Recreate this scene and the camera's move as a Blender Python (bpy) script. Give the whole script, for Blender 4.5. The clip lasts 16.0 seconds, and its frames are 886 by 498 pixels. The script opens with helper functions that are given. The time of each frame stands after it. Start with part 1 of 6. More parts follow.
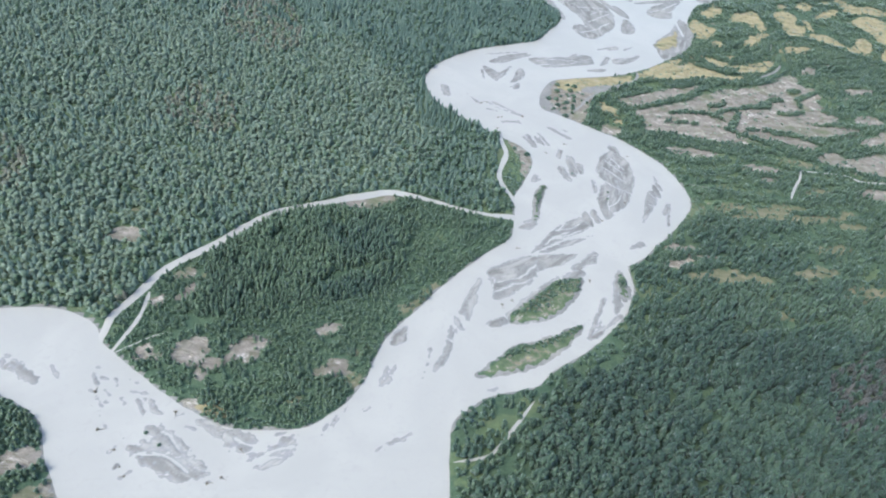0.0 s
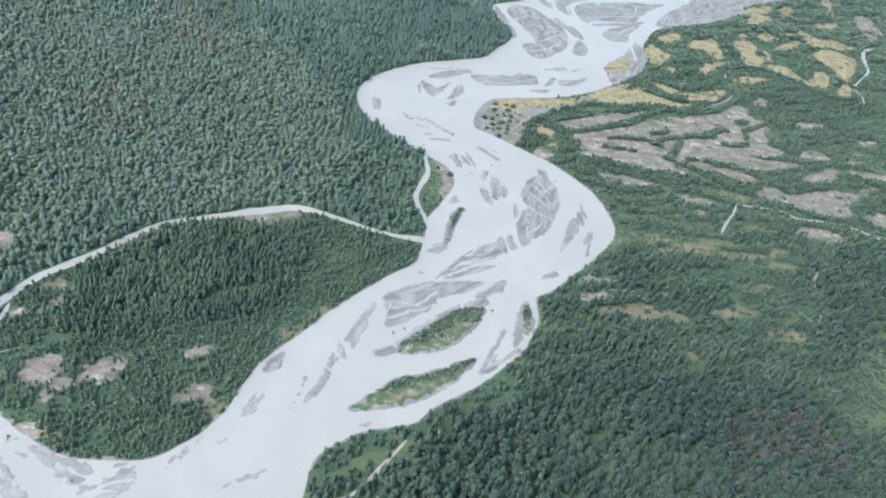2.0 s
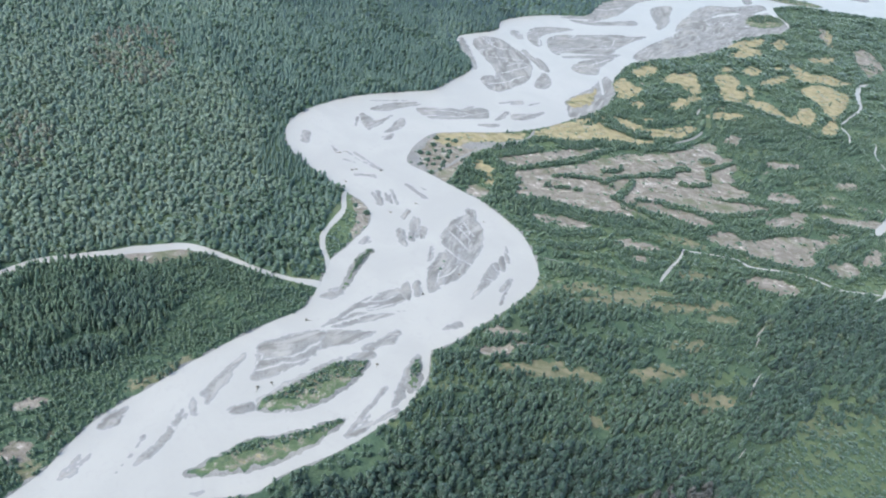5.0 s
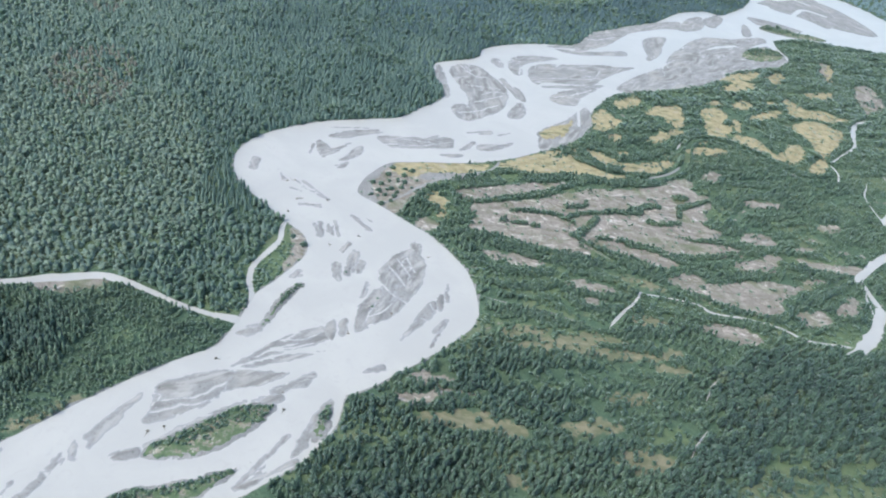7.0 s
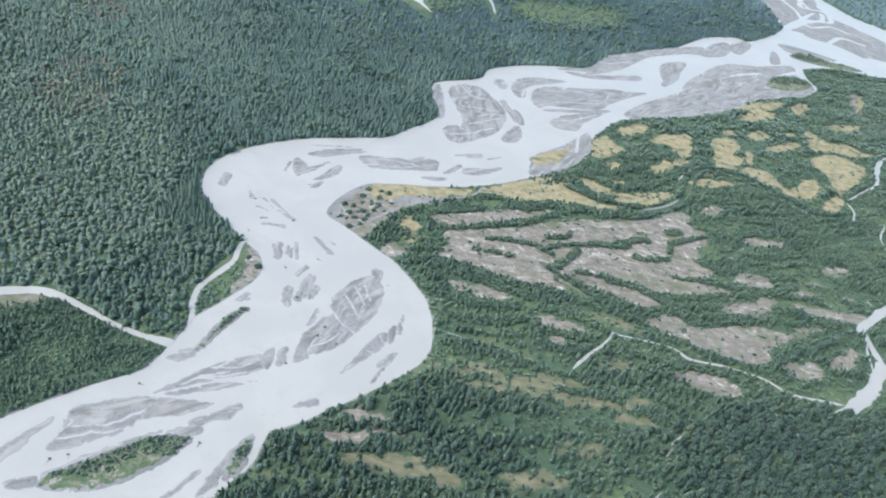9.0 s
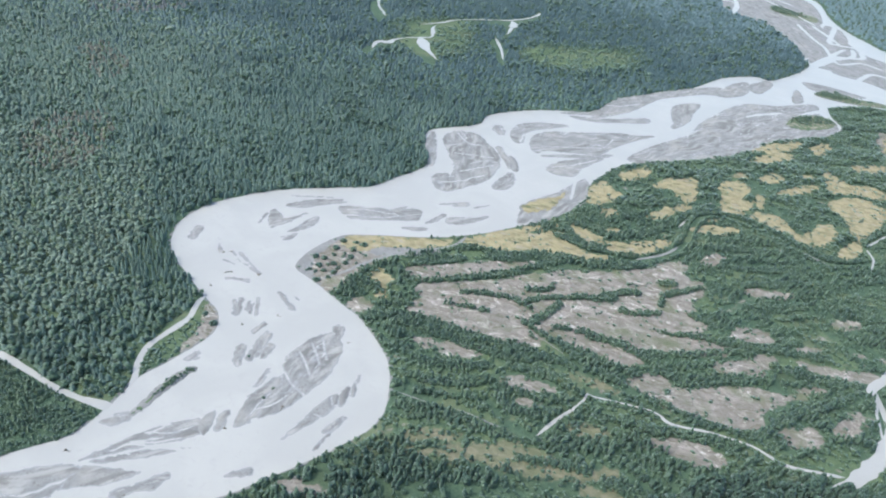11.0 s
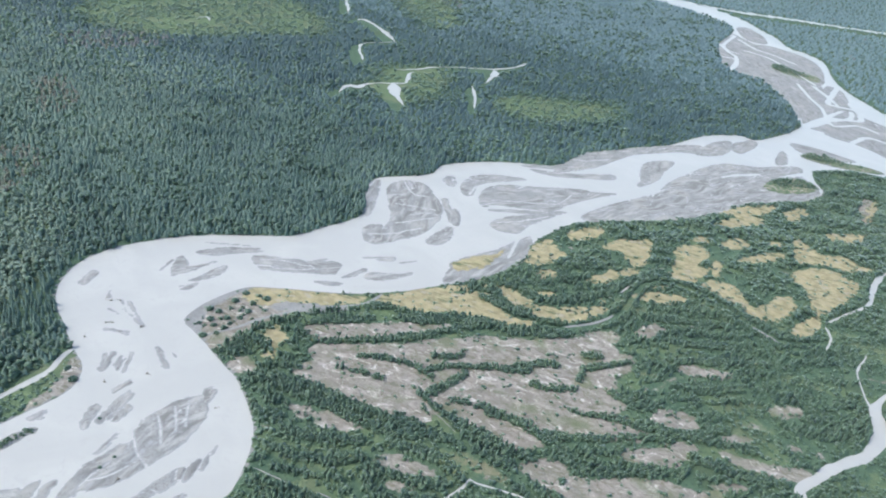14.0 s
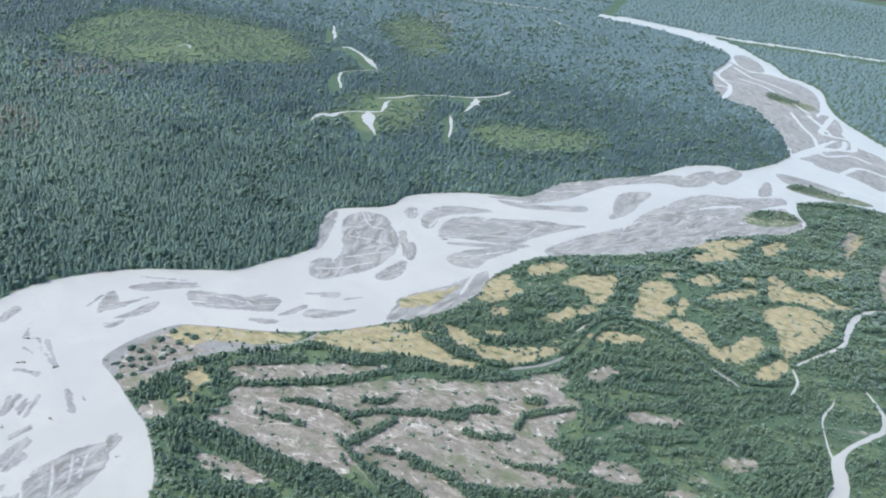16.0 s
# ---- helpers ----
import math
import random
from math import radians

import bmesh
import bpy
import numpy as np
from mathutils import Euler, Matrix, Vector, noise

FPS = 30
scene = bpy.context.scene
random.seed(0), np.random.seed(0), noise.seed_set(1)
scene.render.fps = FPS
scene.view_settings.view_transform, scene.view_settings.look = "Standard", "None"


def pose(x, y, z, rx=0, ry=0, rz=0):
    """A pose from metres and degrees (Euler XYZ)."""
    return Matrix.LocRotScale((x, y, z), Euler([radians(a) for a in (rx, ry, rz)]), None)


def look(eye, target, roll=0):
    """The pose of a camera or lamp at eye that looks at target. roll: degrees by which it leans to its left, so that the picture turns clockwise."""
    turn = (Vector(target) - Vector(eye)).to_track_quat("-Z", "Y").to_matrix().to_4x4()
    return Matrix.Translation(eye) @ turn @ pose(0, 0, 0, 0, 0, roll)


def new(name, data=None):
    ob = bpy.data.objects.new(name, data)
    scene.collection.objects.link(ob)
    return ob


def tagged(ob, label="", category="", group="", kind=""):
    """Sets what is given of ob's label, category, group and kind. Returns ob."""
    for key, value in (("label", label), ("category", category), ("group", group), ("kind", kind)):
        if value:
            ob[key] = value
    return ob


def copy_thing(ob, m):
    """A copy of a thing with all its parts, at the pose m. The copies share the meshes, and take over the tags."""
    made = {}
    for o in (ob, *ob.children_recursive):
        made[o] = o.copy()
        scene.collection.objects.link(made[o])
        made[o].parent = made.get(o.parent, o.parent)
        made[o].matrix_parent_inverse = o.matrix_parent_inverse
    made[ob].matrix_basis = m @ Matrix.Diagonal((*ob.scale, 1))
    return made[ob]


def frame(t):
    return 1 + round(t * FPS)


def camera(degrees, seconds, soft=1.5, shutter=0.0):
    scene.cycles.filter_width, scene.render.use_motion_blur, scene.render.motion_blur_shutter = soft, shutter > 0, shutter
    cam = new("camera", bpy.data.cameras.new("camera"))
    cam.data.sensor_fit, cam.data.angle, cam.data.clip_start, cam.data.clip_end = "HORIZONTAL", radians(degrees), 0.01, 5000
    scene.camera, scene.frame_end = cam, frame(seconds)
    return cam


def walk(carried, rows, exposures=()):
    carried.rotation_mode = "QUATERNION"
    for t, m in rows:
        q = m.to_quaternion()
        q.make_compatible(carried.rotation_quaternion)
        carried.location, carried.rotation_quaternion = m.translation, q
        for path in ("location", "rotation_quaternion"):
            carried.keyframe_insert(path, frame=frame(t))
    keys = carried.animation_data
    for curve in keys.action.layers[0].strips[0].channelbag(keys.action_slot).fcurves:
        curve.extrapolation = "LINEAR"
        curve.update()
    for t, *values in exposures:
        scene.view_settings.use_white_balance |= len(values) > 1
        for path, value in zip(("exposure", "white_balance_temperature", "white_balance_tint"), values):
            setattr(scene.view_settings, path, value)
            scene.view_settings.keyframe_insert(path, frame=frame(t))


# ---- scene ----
cam = camera(62.8, 16.0, soft=2.05)
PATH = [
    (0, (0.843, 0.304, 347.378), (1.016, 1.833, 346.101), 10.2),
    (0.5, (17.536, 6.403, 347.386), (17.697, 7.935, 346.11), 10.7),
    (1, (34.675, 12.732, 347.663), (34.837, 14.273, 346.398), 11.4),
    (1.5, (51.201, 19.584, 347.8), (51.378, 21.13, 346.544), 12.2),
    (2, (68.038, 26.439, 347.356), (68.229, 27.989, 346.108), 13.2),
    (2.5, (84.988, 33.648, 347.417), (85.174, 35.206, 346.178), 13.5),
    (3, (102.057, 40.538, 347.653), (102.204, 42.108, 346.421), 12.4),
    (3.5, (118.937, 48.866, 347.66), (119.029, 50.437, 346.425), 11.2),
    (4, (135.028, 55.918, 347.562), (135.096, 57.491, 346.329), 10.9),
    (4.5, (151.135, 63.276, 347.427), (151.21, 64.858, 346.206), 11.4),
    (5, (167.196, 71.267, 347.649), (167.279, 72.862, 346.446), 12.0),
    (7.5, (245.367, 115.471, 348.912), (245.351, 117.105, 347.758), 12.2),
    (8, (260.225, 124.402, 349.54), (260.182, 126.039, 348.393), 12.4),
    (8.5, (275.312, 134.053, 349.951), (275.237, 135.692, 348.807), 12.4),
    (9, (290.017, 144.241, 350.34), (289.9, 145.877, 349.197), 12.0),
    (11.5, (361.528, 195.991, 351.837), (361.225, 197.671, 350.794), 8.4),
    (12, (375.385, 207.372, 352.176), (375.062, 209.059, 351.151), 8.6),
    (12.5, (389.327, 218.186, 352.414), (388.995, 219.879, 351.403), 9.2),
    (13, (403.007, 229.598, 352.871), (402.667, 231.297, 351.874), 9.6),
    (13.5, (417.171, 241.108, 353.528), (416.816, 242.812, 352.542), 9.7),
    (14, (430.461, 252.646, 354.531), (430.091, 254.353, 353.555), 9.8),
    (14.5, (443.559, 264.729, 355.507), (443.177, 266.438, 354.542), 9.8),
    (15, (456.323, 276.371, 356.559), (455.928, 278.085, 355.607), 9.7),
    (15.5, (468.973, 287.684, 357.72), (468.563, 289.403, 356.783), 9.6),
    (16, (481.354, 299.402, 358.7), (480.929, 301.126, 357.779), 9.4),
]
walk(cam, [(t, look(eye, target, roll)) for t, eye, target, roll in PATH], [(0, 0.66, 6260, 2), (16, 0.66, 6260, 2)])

# ---- daylight: sun through thin cloud, from the left of the flight ----
SUN_AZ, SUN_EL = radians(-122), radians(50)
world = bpy.data.worlds.new("sky")
scene.world = world
world.use_nodes = True
wn = world.node_tree
sky = wn.nodes.new("ShaderNodeTexSky")
sky.sky_type, sky.sun_disc = "NISHITA", False
sky.sun_elevation, sky.sun_rotation = SUN_EL, SUN_AZ
sky.air_density, sky.dust_density, sky.ozone_density = 1.0, 3.0, 1.0
background = wn.nodes["Background"]
background.inputs["Strength"].default_value = 0.225
wn.links.new(sky.outputs[0], background.inputs["Color"])
sun = new("sun", bpy.data.lights.new("sun", "SUN"))
sun.data.energy, sun.data.angle, sun.data.color = 1.5, radians(24), (1.0, 0.96, 0.9)
sun.matrix_world = look((1000 * math.sin(SUN_AZ) * math.cos(SUN_EL), 1000 * math.cos(SUN_AZ) * math.cos(SUN_EL), 1000 * math.sin(SUN_EL)), (0, 0, 0))

# ---- materials ----
class Mat:
    """A node material with short calls."""

    def __init__(self, name, roughness=0.9, specular=0.3):
        self.m = bpy.data.materials.new(name)
        self.m.use_nodes = True
        self.t = self.m.node_tree
        self.b = self.t.nodes["Principled BSDF"]
        self.b.inputs["Roughness"].default_value = roughness
        self.b.inputs["Specular IOR Level"].default_value = specular
        self.place = self.t.nodes.new("ShaderNodeNewGeometry").outputs["Position"]

    def put(self, socket, value):
        if isinstance(value, bpy.types.NodeSocket):
            self.t.links.new(value, socket)
        else:
            socket.default_value = value

    def noise(self, size, detail=4.0, rough=0.55, stretch=(1, 1, 1), warp=0.0):
        mp = self.t.nodes.new("ShaderNodeMapping")
        mp.inputs["Scale"].default_value = [s / size for s in stretch]
        self.t.links.new(self.place, mp.inputs["Vector"])
        n = self.t.nodes.new("ShaderNodeTexNoise")
        n.inputs["Scale"].default_value = 1.0
        n.inputs["Detail"].default_value = detail
        n.inputs["Roughness"].default_value = rough
        n.inputs["Distortion"].default_value = warp
        self.t.links.new(mp.outputs[0], n.inputs["Vector"])
        return n.outputs["Fac"]

    def mark(self, name):
        n = self.t.nodes.new("ShaderNodeAttribute")
        n.attribute_name = name
        return n.outputs["Fac"]

    def math(self, op, a, b=0.0):
        n = self.t.nodes.new("ShaderNodeMath")
        n.operation = op
        self.put(n.inputs[0], a)
        self.put(n.inputs[1], b)
        return n.outputs[0]

    def ramp(self, v, a, b, lo=0.0, hi=1.0):
        n = self.t.nodes.new("ShaderNodeMapRange")
        n.interpolation_type = "SMOOTHSTEP"
        for k, x in enumerate((v, a, b, lo, hi)):
            self.put(n.inputs[k], x)
        return n.outputs[0]

    def mix(self, f, a, b):
        n = self.t.nodes.new("ShaderNodeMix")
        n.data_type = "RGBA"
        for k, x in ((0, f), (6, a), (7, b)):
            self.put(n.inputs[k], (*x, 1) if isinstance(x, tuple) else x)
        return n.outputs[2]

    def bump(self, v, height, strength=1.0):
        n = self.t.nodes.new("ShaderNodeBump")
        n.inputs["Strength"].default_value = strength
        n.inputs["Distance"].default_value = height
        self.t.links.new(v, n.inputs["Height"])
        self.t.links.new(n.outputs[0], self.b.inputs["Normal"])

    def thin(self, share, colour):
        """Light that comes through the leaves."""
        tr = self.t.nodes.new("ShaderNodeBsdfTranslucent")
        self.put(tr.inputs["Color"], colour)
        mx = self.t.nodes.new("ShaderNodeMixShader")
        mx.inputs[0].default_value = share
        self.t.links.new(self.b.outputs[0], mx.inputs[1])
        self.t.links.new(tr.outputs[0], mx.inputs[2])
        self.t.links.new(mx.outputs[0], self.t.nodes["Material Output"].inputs["Surface"])

    def done(self, colour):
        self.put(self.b.inputs["Base Color"], (*colour, 1) if isinstance(colour, tuple) else colour)
        return self.m


def gravel_colour(k):
    """Grey river gravel with paler silt and darker wet stones."""
    c = k.mix(k.ramp(k.noise(14, 5), 0.35, 0.7), (0.202, 0.202, 0.204), (0.258, 0.256, 0.256))
    c = k.mix(k.ramp(k.noise(1.6, 5, 0.75), 0.45, 0.68, 0.0, 0.75), c, (0.145, 0.14, 0.135))
    c = k.mix(k.ramp(k.noise(45, 3), 0.5, 0.72), c, (0.285, 0.276, 0.262))
    return k.mix(k.ramp(k.noise(5, 6, 0.75), 0.54, 0.68, 0.0, 0.45), c, (0.14, 0.135, 0.13))


def make_ground():
    k = Mat("ground", 0.95, 0.2)
    low = k.mix(k.ramp(k.noise(9, 5), 0.3, 0.7), (0.060, 0.102, 0.070), (0.092, 0.138, 0.086))
    low = k.mix(k.ramp(k.noise(60, 4), 0.5, 0.7), low, (0.074, 0.102, 0.060))
    low = k.mix(k.ramp(k.noise(2.0, 4, 0.7), 0.42, 0.72), low, (0.042, 0.070, 0.048))
    grass = k.mix(k.ramp(k.noise(6, 5), 0.3, 0.7), (0.080, 0.118, 0.066), (0.114, 0.156, 0.086))
    grass = k.mix(k.ramp(k.noise(40, 4), 0.45, 0.7), grass, (0.128, 0.150, 0.092))
    grass = k.mix(k.ramp(k.noise(2.4, 4, 0.7), 0.48, 0.75, 0.0, 0.6), grass, (0.058, 0.086, 0.052))
    fray = k.math("MULTIPLY", k.math("SUBTRACT", k.noise(6, 6, 0.7), 0.5), 2.0)
    bare = k.mix(k.ramp(k.noise(14, 5, 0.65, (1, 1.7, 1), 1.0), 0.35, 0.7), (0.182, 0.162, 0.142), (0.298, 0.272, 0.250))
    bare = k.mix(k.ramp(k.noise(3, 5, 0.7), 0.5, 0.72), bare, (0.12, 0.12, 0.09))
    bare = k.mix(k.ramp(k.noise(13, 6, 0.75, (1, 1.5, 1), 1.2), 0.54, 0.65, 0.0, 0.8), bare, (0.54, 0.508, 0.47))
    bare = k.mix(k.ramp(k.noise(11, 5, 0.75, (0.5, 1, 1), 1.6), 0.5, 0.66, 0.0, 0.8), bare, (0.11, 0.11, 0.072))
    bare = k.mix(k.ramp(k.noise(30, 4), 0.5, 0.75), bare, (0.12, 0.135, 0.08))
    straw = k.mix(k.ramp(k.noise(8, 5), 0.3, 0.7), (0.235, 0.204, 0.125), (0.335, 0.292, 0.18))
    straw = k.mix(k.ramp(k.noise(18, 5, 0.65), 0.55, 0.72), straw, (0.16, 0.155, 0.085))
    straw = k.mix(k.ramp(k.noise(13, 5, 0.6, (1, 2, 1)), 0.54, 0.68), straw, (0.30, 0.27, 0.215))
    straw = k.mix(k.ramp(k.noise(9, 5, 0.7, (0.35, 1, 1)), 0.52, 0.66, 0.0, 0.85), straw, (0.085, 0.105, 0.055))
    c = k.mix(k.ramp(k.math("ADD", k.mark("grass"), fray), 0.3, 0.7), low, grass)
    turf = k.mix(k.ramp(k.noise(7, 5, 0.65, (0.6, 1.3, 1), 0.8), 0.35, 0.7), (0.125, 0.135, 0.082), (0.215, 0.196, 0.138))
    turf = k.mix(k.ramp(k.noise(5, 5, 0.7), 0.6, 0.72, 0.0, 0.8), turf, (0.34, 0.31, 0.26))
    c = k.mix(k.ramp(k.math("ADD", k.mark("turf"), fray), 0.35, 0.65), c, turf)
    c = k.mix(k.ramp(k.math("ADD", k.mark("bare"), fray), 0.4, 0.6), c, bare)
    c = k.mix(k.ramp(k.math("ADD", k.mark("straw"), fray), 0.4, 0.6), c, straw)
    c = k.mix(k.ramp(k.math("ADD", k.mark("shore"), k.math("MULTIPLY", fray, 0.4)), 0.4, 0.6), c, gravel_colour(k))
    k.bump(k.noise(1.8, 4, 0.7), 0.9)
    return k.done(c)


def make_gravel():
    k = Mat("gravel", 0.85, 0.35)
    c = gravel_colour(k)
    c = k.mix(k.math("MULTIPLY", k.mark("wash"), 0.75), c, (0.135, 0.13, 0.127))
    c = k.mix(k.ramp(k.noise(3.2, 5, 0.8), 0.58, 0.68, 0.0, 0.6), c, (0.10, 0.095, 0.088))
    c = k.mix(k.math("MULTIPLY", k.mark("silt"), 1.0), c, (0.36, 0.352, 0.342))
    wet = k.ramp(k.mark("height"), 0.04, 0.22)
    c = k.mix(wet, (0.25, 0.25, 0.26), c)
    k.bump(k.noise(0.9, 4, 0.7), 0.25)
    return k.done(c)


def make_water():
    k = Mat("silty_water", 0.3, 0.28)
    c = k.mix(k.ramp(k.noise(60, 4, 0.5, (1, 1, 1), 1.0), 0.35, 0.7), (0.338, 0.333, 0.324), (0.368, 0.361, 0.349))
    c = k.mix(k.ramp(k.noise(7, 4, 0.6, (1, 1, 1), 1.5), 0.5, 0.8), c, (0.330, 0.324, 0.317))
    k.bump(k.noise(2.4, 3, 0.5), 0.05)
    return k.done(c)


def make_leaves(name, dark, light, dry, dry_share=0.1, sheen=0.42):
    """Foliage: each tree has its own tint; broad patches and fine grain over it."""
    k = Mat(name, 0.5, 0.5)
    # Bluish sheen lifts leaves seen at a slant, standing in for haze.
    k.b.inputs["Sheen Weight"].default_value = sheen
    k.b.inputs["Sheen Roughness"].default_value = 0.6
    k.b.inputs["Sheen Tint"].default_value = (0.76, 0.92, 0.97, 1)
    c = k.mix(k.ramp(k.mark("tint"), 0.0, 1.0), dark, light)
    c = k.mix(k.ramp(k.noise(70, 3), 0.45, 0.75, 0.0, 0.6), c, light)
    c = k.mix(k.ramp(k.mark("tint"), 1.0 - dry_share, 1.02), c, dry)
    c = k.mix(k.ramp(k.noise(1.1, 3, 0.7), 0.45, 0.8, 0.0, 0.4), c, tuple(v * 0.6 for v in dark))
    k.thin(0.42, c)
    return k.done(c)


def make_bark():
    k = Mat("bark", 0.9, 0.2)
    return k.done(k.mix(k.ramp(k.noise(0.8, 4, 0.6, (1, 1, 0.2)), 0.3, 0.7), (0.09, 0.075, 0.06), (0.20, 0.18, 0.15)))


GROUND, GRAVEL, WATER, BARK = make_ground(), make_gravel(), make_water(), make_bark()
SPRUCE = make_leaves("spruce_needles", (0.070, 0.136, 0.114), (0.166, 0.248, 0.202), (0.19, 0.155, 0.12), 0.04, 0.34)
POPLAR = make_leaves("poplar_leaves", (0.048, 0.102, 0.070), (0.110, 0.180, 0.104), (0.16, 0.20, 0.09), 0.04)
WILLOW = make_leaves("willow_leaves", (0.052, 0.106, 0.066), (0.110, 0.174, 0.090), (0.17, 0.21, 0.09), 0.05)
OLD_POPLAR = make_leaves("old_poplar_leaves", (0.024, 0.064, 0.046), (0.066, 0.126, 0.080), (0.13, 0.16, 0.08), 0.03)
BIRCH = make_leaves("pale_birch_leaves", (0.112, 0.172, 0.126), (0.172, 0.238, 0.164), (0.21, 0.20, 0.14), 0.04)
# Needles for far stands: blue and paleness of distance haze put into the colour.
HAZED_NEEDLES = make_leaves("hazed_spruce_needles", (0.044, 0.094, 0.106), (0.092, 0.156, 0.162), (0.18, 0.165, 0.175), 0.04, 0.3)
PALE_HAZED_NEEDLES = make_leaves("pale_hazed_spruce_needles", (0.090, 0.154, 0.178), (0.150, 0.228, 0.252), (0.18, 0.165, 0.175), 0.04, 0.4)
TWIG = make_leaves("bare_twigs", (0.075, 0.078, 0.078), (0.125, 0.122, 0.12), (0.19, 0.18, 0.17), 0.15)

# ---- tools: smooth curves, distances, noise ----
def curve(points, closed=False, step=4.0):
    """A smooth curve (Catmull-Rom) through points, resampled."""
    p = np.array(points, float)
    n = len(p)
    if n < 3 and not closed:
        k = max(2, int(np.hypot(*(p[-1] - p[0])[:2]) / step))
        return p[0] + np.linspace(0, 1, k + 1)[:, None] * (p[-1] - p[0])
    out = []
    for i in range(n if closed else n - 1):
        a, b, c, d = (p[j % n] if closed else p[min(max(j, 0), n - 1)] for j in (i - 1, i, i + 1, i + 2))
        k = max(2, int(np.hypot(*(c - b)[:2]) / step))
        t = (np.arange(k) / k)[:, None]
        out.append(0.5 * (2 * b + (c - a) * t + (2 * a - 5 * b + 4 * c - d) * t**2 + (3 * b - a - 3 * c + d) * t**3))
    if not closed:
        out.append(p[-1:])
    return np.concatenate(out)


def to_line(x, y, line):
    """Distance from points to a line of (x, y[, half width]); with widths, half width minus distance."""
    best = np.full(x.shape, -1e9)
    near = np.full(x.shape, 1e9)
    for a, b in zip(line[:-1], line[1:]):
        e = b[:2] - a[:2]
        t = np.clip(((x - a[0]) * e[0] + (y - a[1]) * e[1]) / max(e @ e, 1e-9), 0, 1)
        d = np.hypot(x - a[0] - t * e[0], y - a[1] - t * e[1])
        near = np.minimum(near, d)
        if len(a) > 2:
            best = np.maximum(best, a[2] + t * (b[2] - a[2]) - d)
    return best if len(line[0]) > 2 else near


def to_outline(x, y, loop):
    """Signed distance to a closed outline, positive inside."""
    inside = np.zeros(x.shape, bool)
    nxt = np.roll(loop, -1, axis=0)
    for a, b in zip(loop, nxt):
        if a[1] != b[1]:
            inside ^= ((a[1] > y) != (b[1] > y)) & (x < (b[0] - a[0]) * (y - a[1]) / (b[1] - a[1]) + a[0])
    d = to_line(x, y, np.concatenate([loop, loop[:1]])[:, :2])
    return np.where(inside, d, -d)


def field(x, y, shapes, closed, margin=30.0, step=4.0):
    """The largest signed distance to any of several shapes, worked out only round each of them."""
    out = np.full(x.shape, -margin)
    for s in shapes:
        c = curve(s, closed, step)
        r = margin + (c[:, 2].max() if c.shape[1] > 2 else 0)
        k = (x > c[:, 0].min() - r) & (x < c[:, 0].max() + r) & (y > c[:, 1].min() - r) & (y < c[:, 1].max() + r)
        if k.any():
            v = to_outline(x[k], y[k], c[:, :2]) if closed else to_line(x[k], y[k], c)
            out[k] = np.maximum(out[k], v)
    return out


def lattice(i, j, seed):
    h = (i.astype(np.int64) * 374761393 + j.astype(np.int64) * 668265263 + seed * 974634777) & 0x7FFFFFFF
    h = ((h ^ (h >> 13)) * 1274126177) & 0x7FFFFFFF
    return ((h ^ (h >> 16)) & 0xFFFF) / 32767.5 - 1.0


def grain(x, y, seed=0):
    """Smooth value noise, -1 to 1."""
    i, j = np.floor(x), np.floor(y)
    u, v = x - i, y - j
    u, v = u * u * (3 - 2 * u), v * v * (3 - 2 * v)
    a, b = lattice(i, j, seed), lattice(i + 1, j, seed)
    c, d = lattice(i, j + 1, seed), lattice(i + 1, j + 1, seed)
    return (a * (1 - u) + b * u) * (1 - v) + (c * (1 - u) + d * u) * v


def rough(x, y, seed=0, octaves=3):
    return sum(grain(x * 2**o + 17 * o, y * 2**o - 11 * o, seed + o) / 2**o for o in range(octaves)) / 1.75


def smooth(v, a, b):
    t = np.clip((v - a) / (b - a), 0, 1)
    return t * t * (3 - 2 * t)


def sheet(name, verts, faces, material, smooth_shading=False, marks=None):
    """A mesh object from arrays; marks: float attributes on its points."""
    faces = np.asarray(faces)
    n = faces.shape[1]
    me = bpy.data.meshes.new(name)
    me.vertices.add(len(verts))
    me.vertices.foreach_set("co", np.ascontiguousarray(verts, dtype=np.float32).ravel())
    me.loops.add(faces.size)
    me.loops.foreach_set("vertex_index", np.ascontiguousarray(faces, dtype=np.int32).ravel())
    me.polygons.add(len(faces))
    me.polygons.foreach_set("loop_start", np.arange(0, faces.size, n, dtype=np.int32))
    me.polygons.foreach_set("use_smooth", np.full(len(faces), smooth_shading))
    for key, values in (marks or {}).items():
        me.attributes.new(key, "FLOAT", "POINT").data.foreach_set("value", np.ascontiguousarray(values, dtype=np.float32))
    me.update(calc_edges=True)
    me.materials.append(material)
    return new(name, me)


def part(name, verts, faces, material, parent, label="", **more):
    ob = sheet(name, verts, faces, material, **more)
    ob.parent = parent
    return tagged(ob, label)


def quads(nx, ny):
    i = np.arange(nx * ny).reshape(ny, nx)
    return np.stack([i[:-1, :-1], i[:-1, 1:], i[1:, 1:], i[1:, :-1]], -1).reshape(-1, 4)

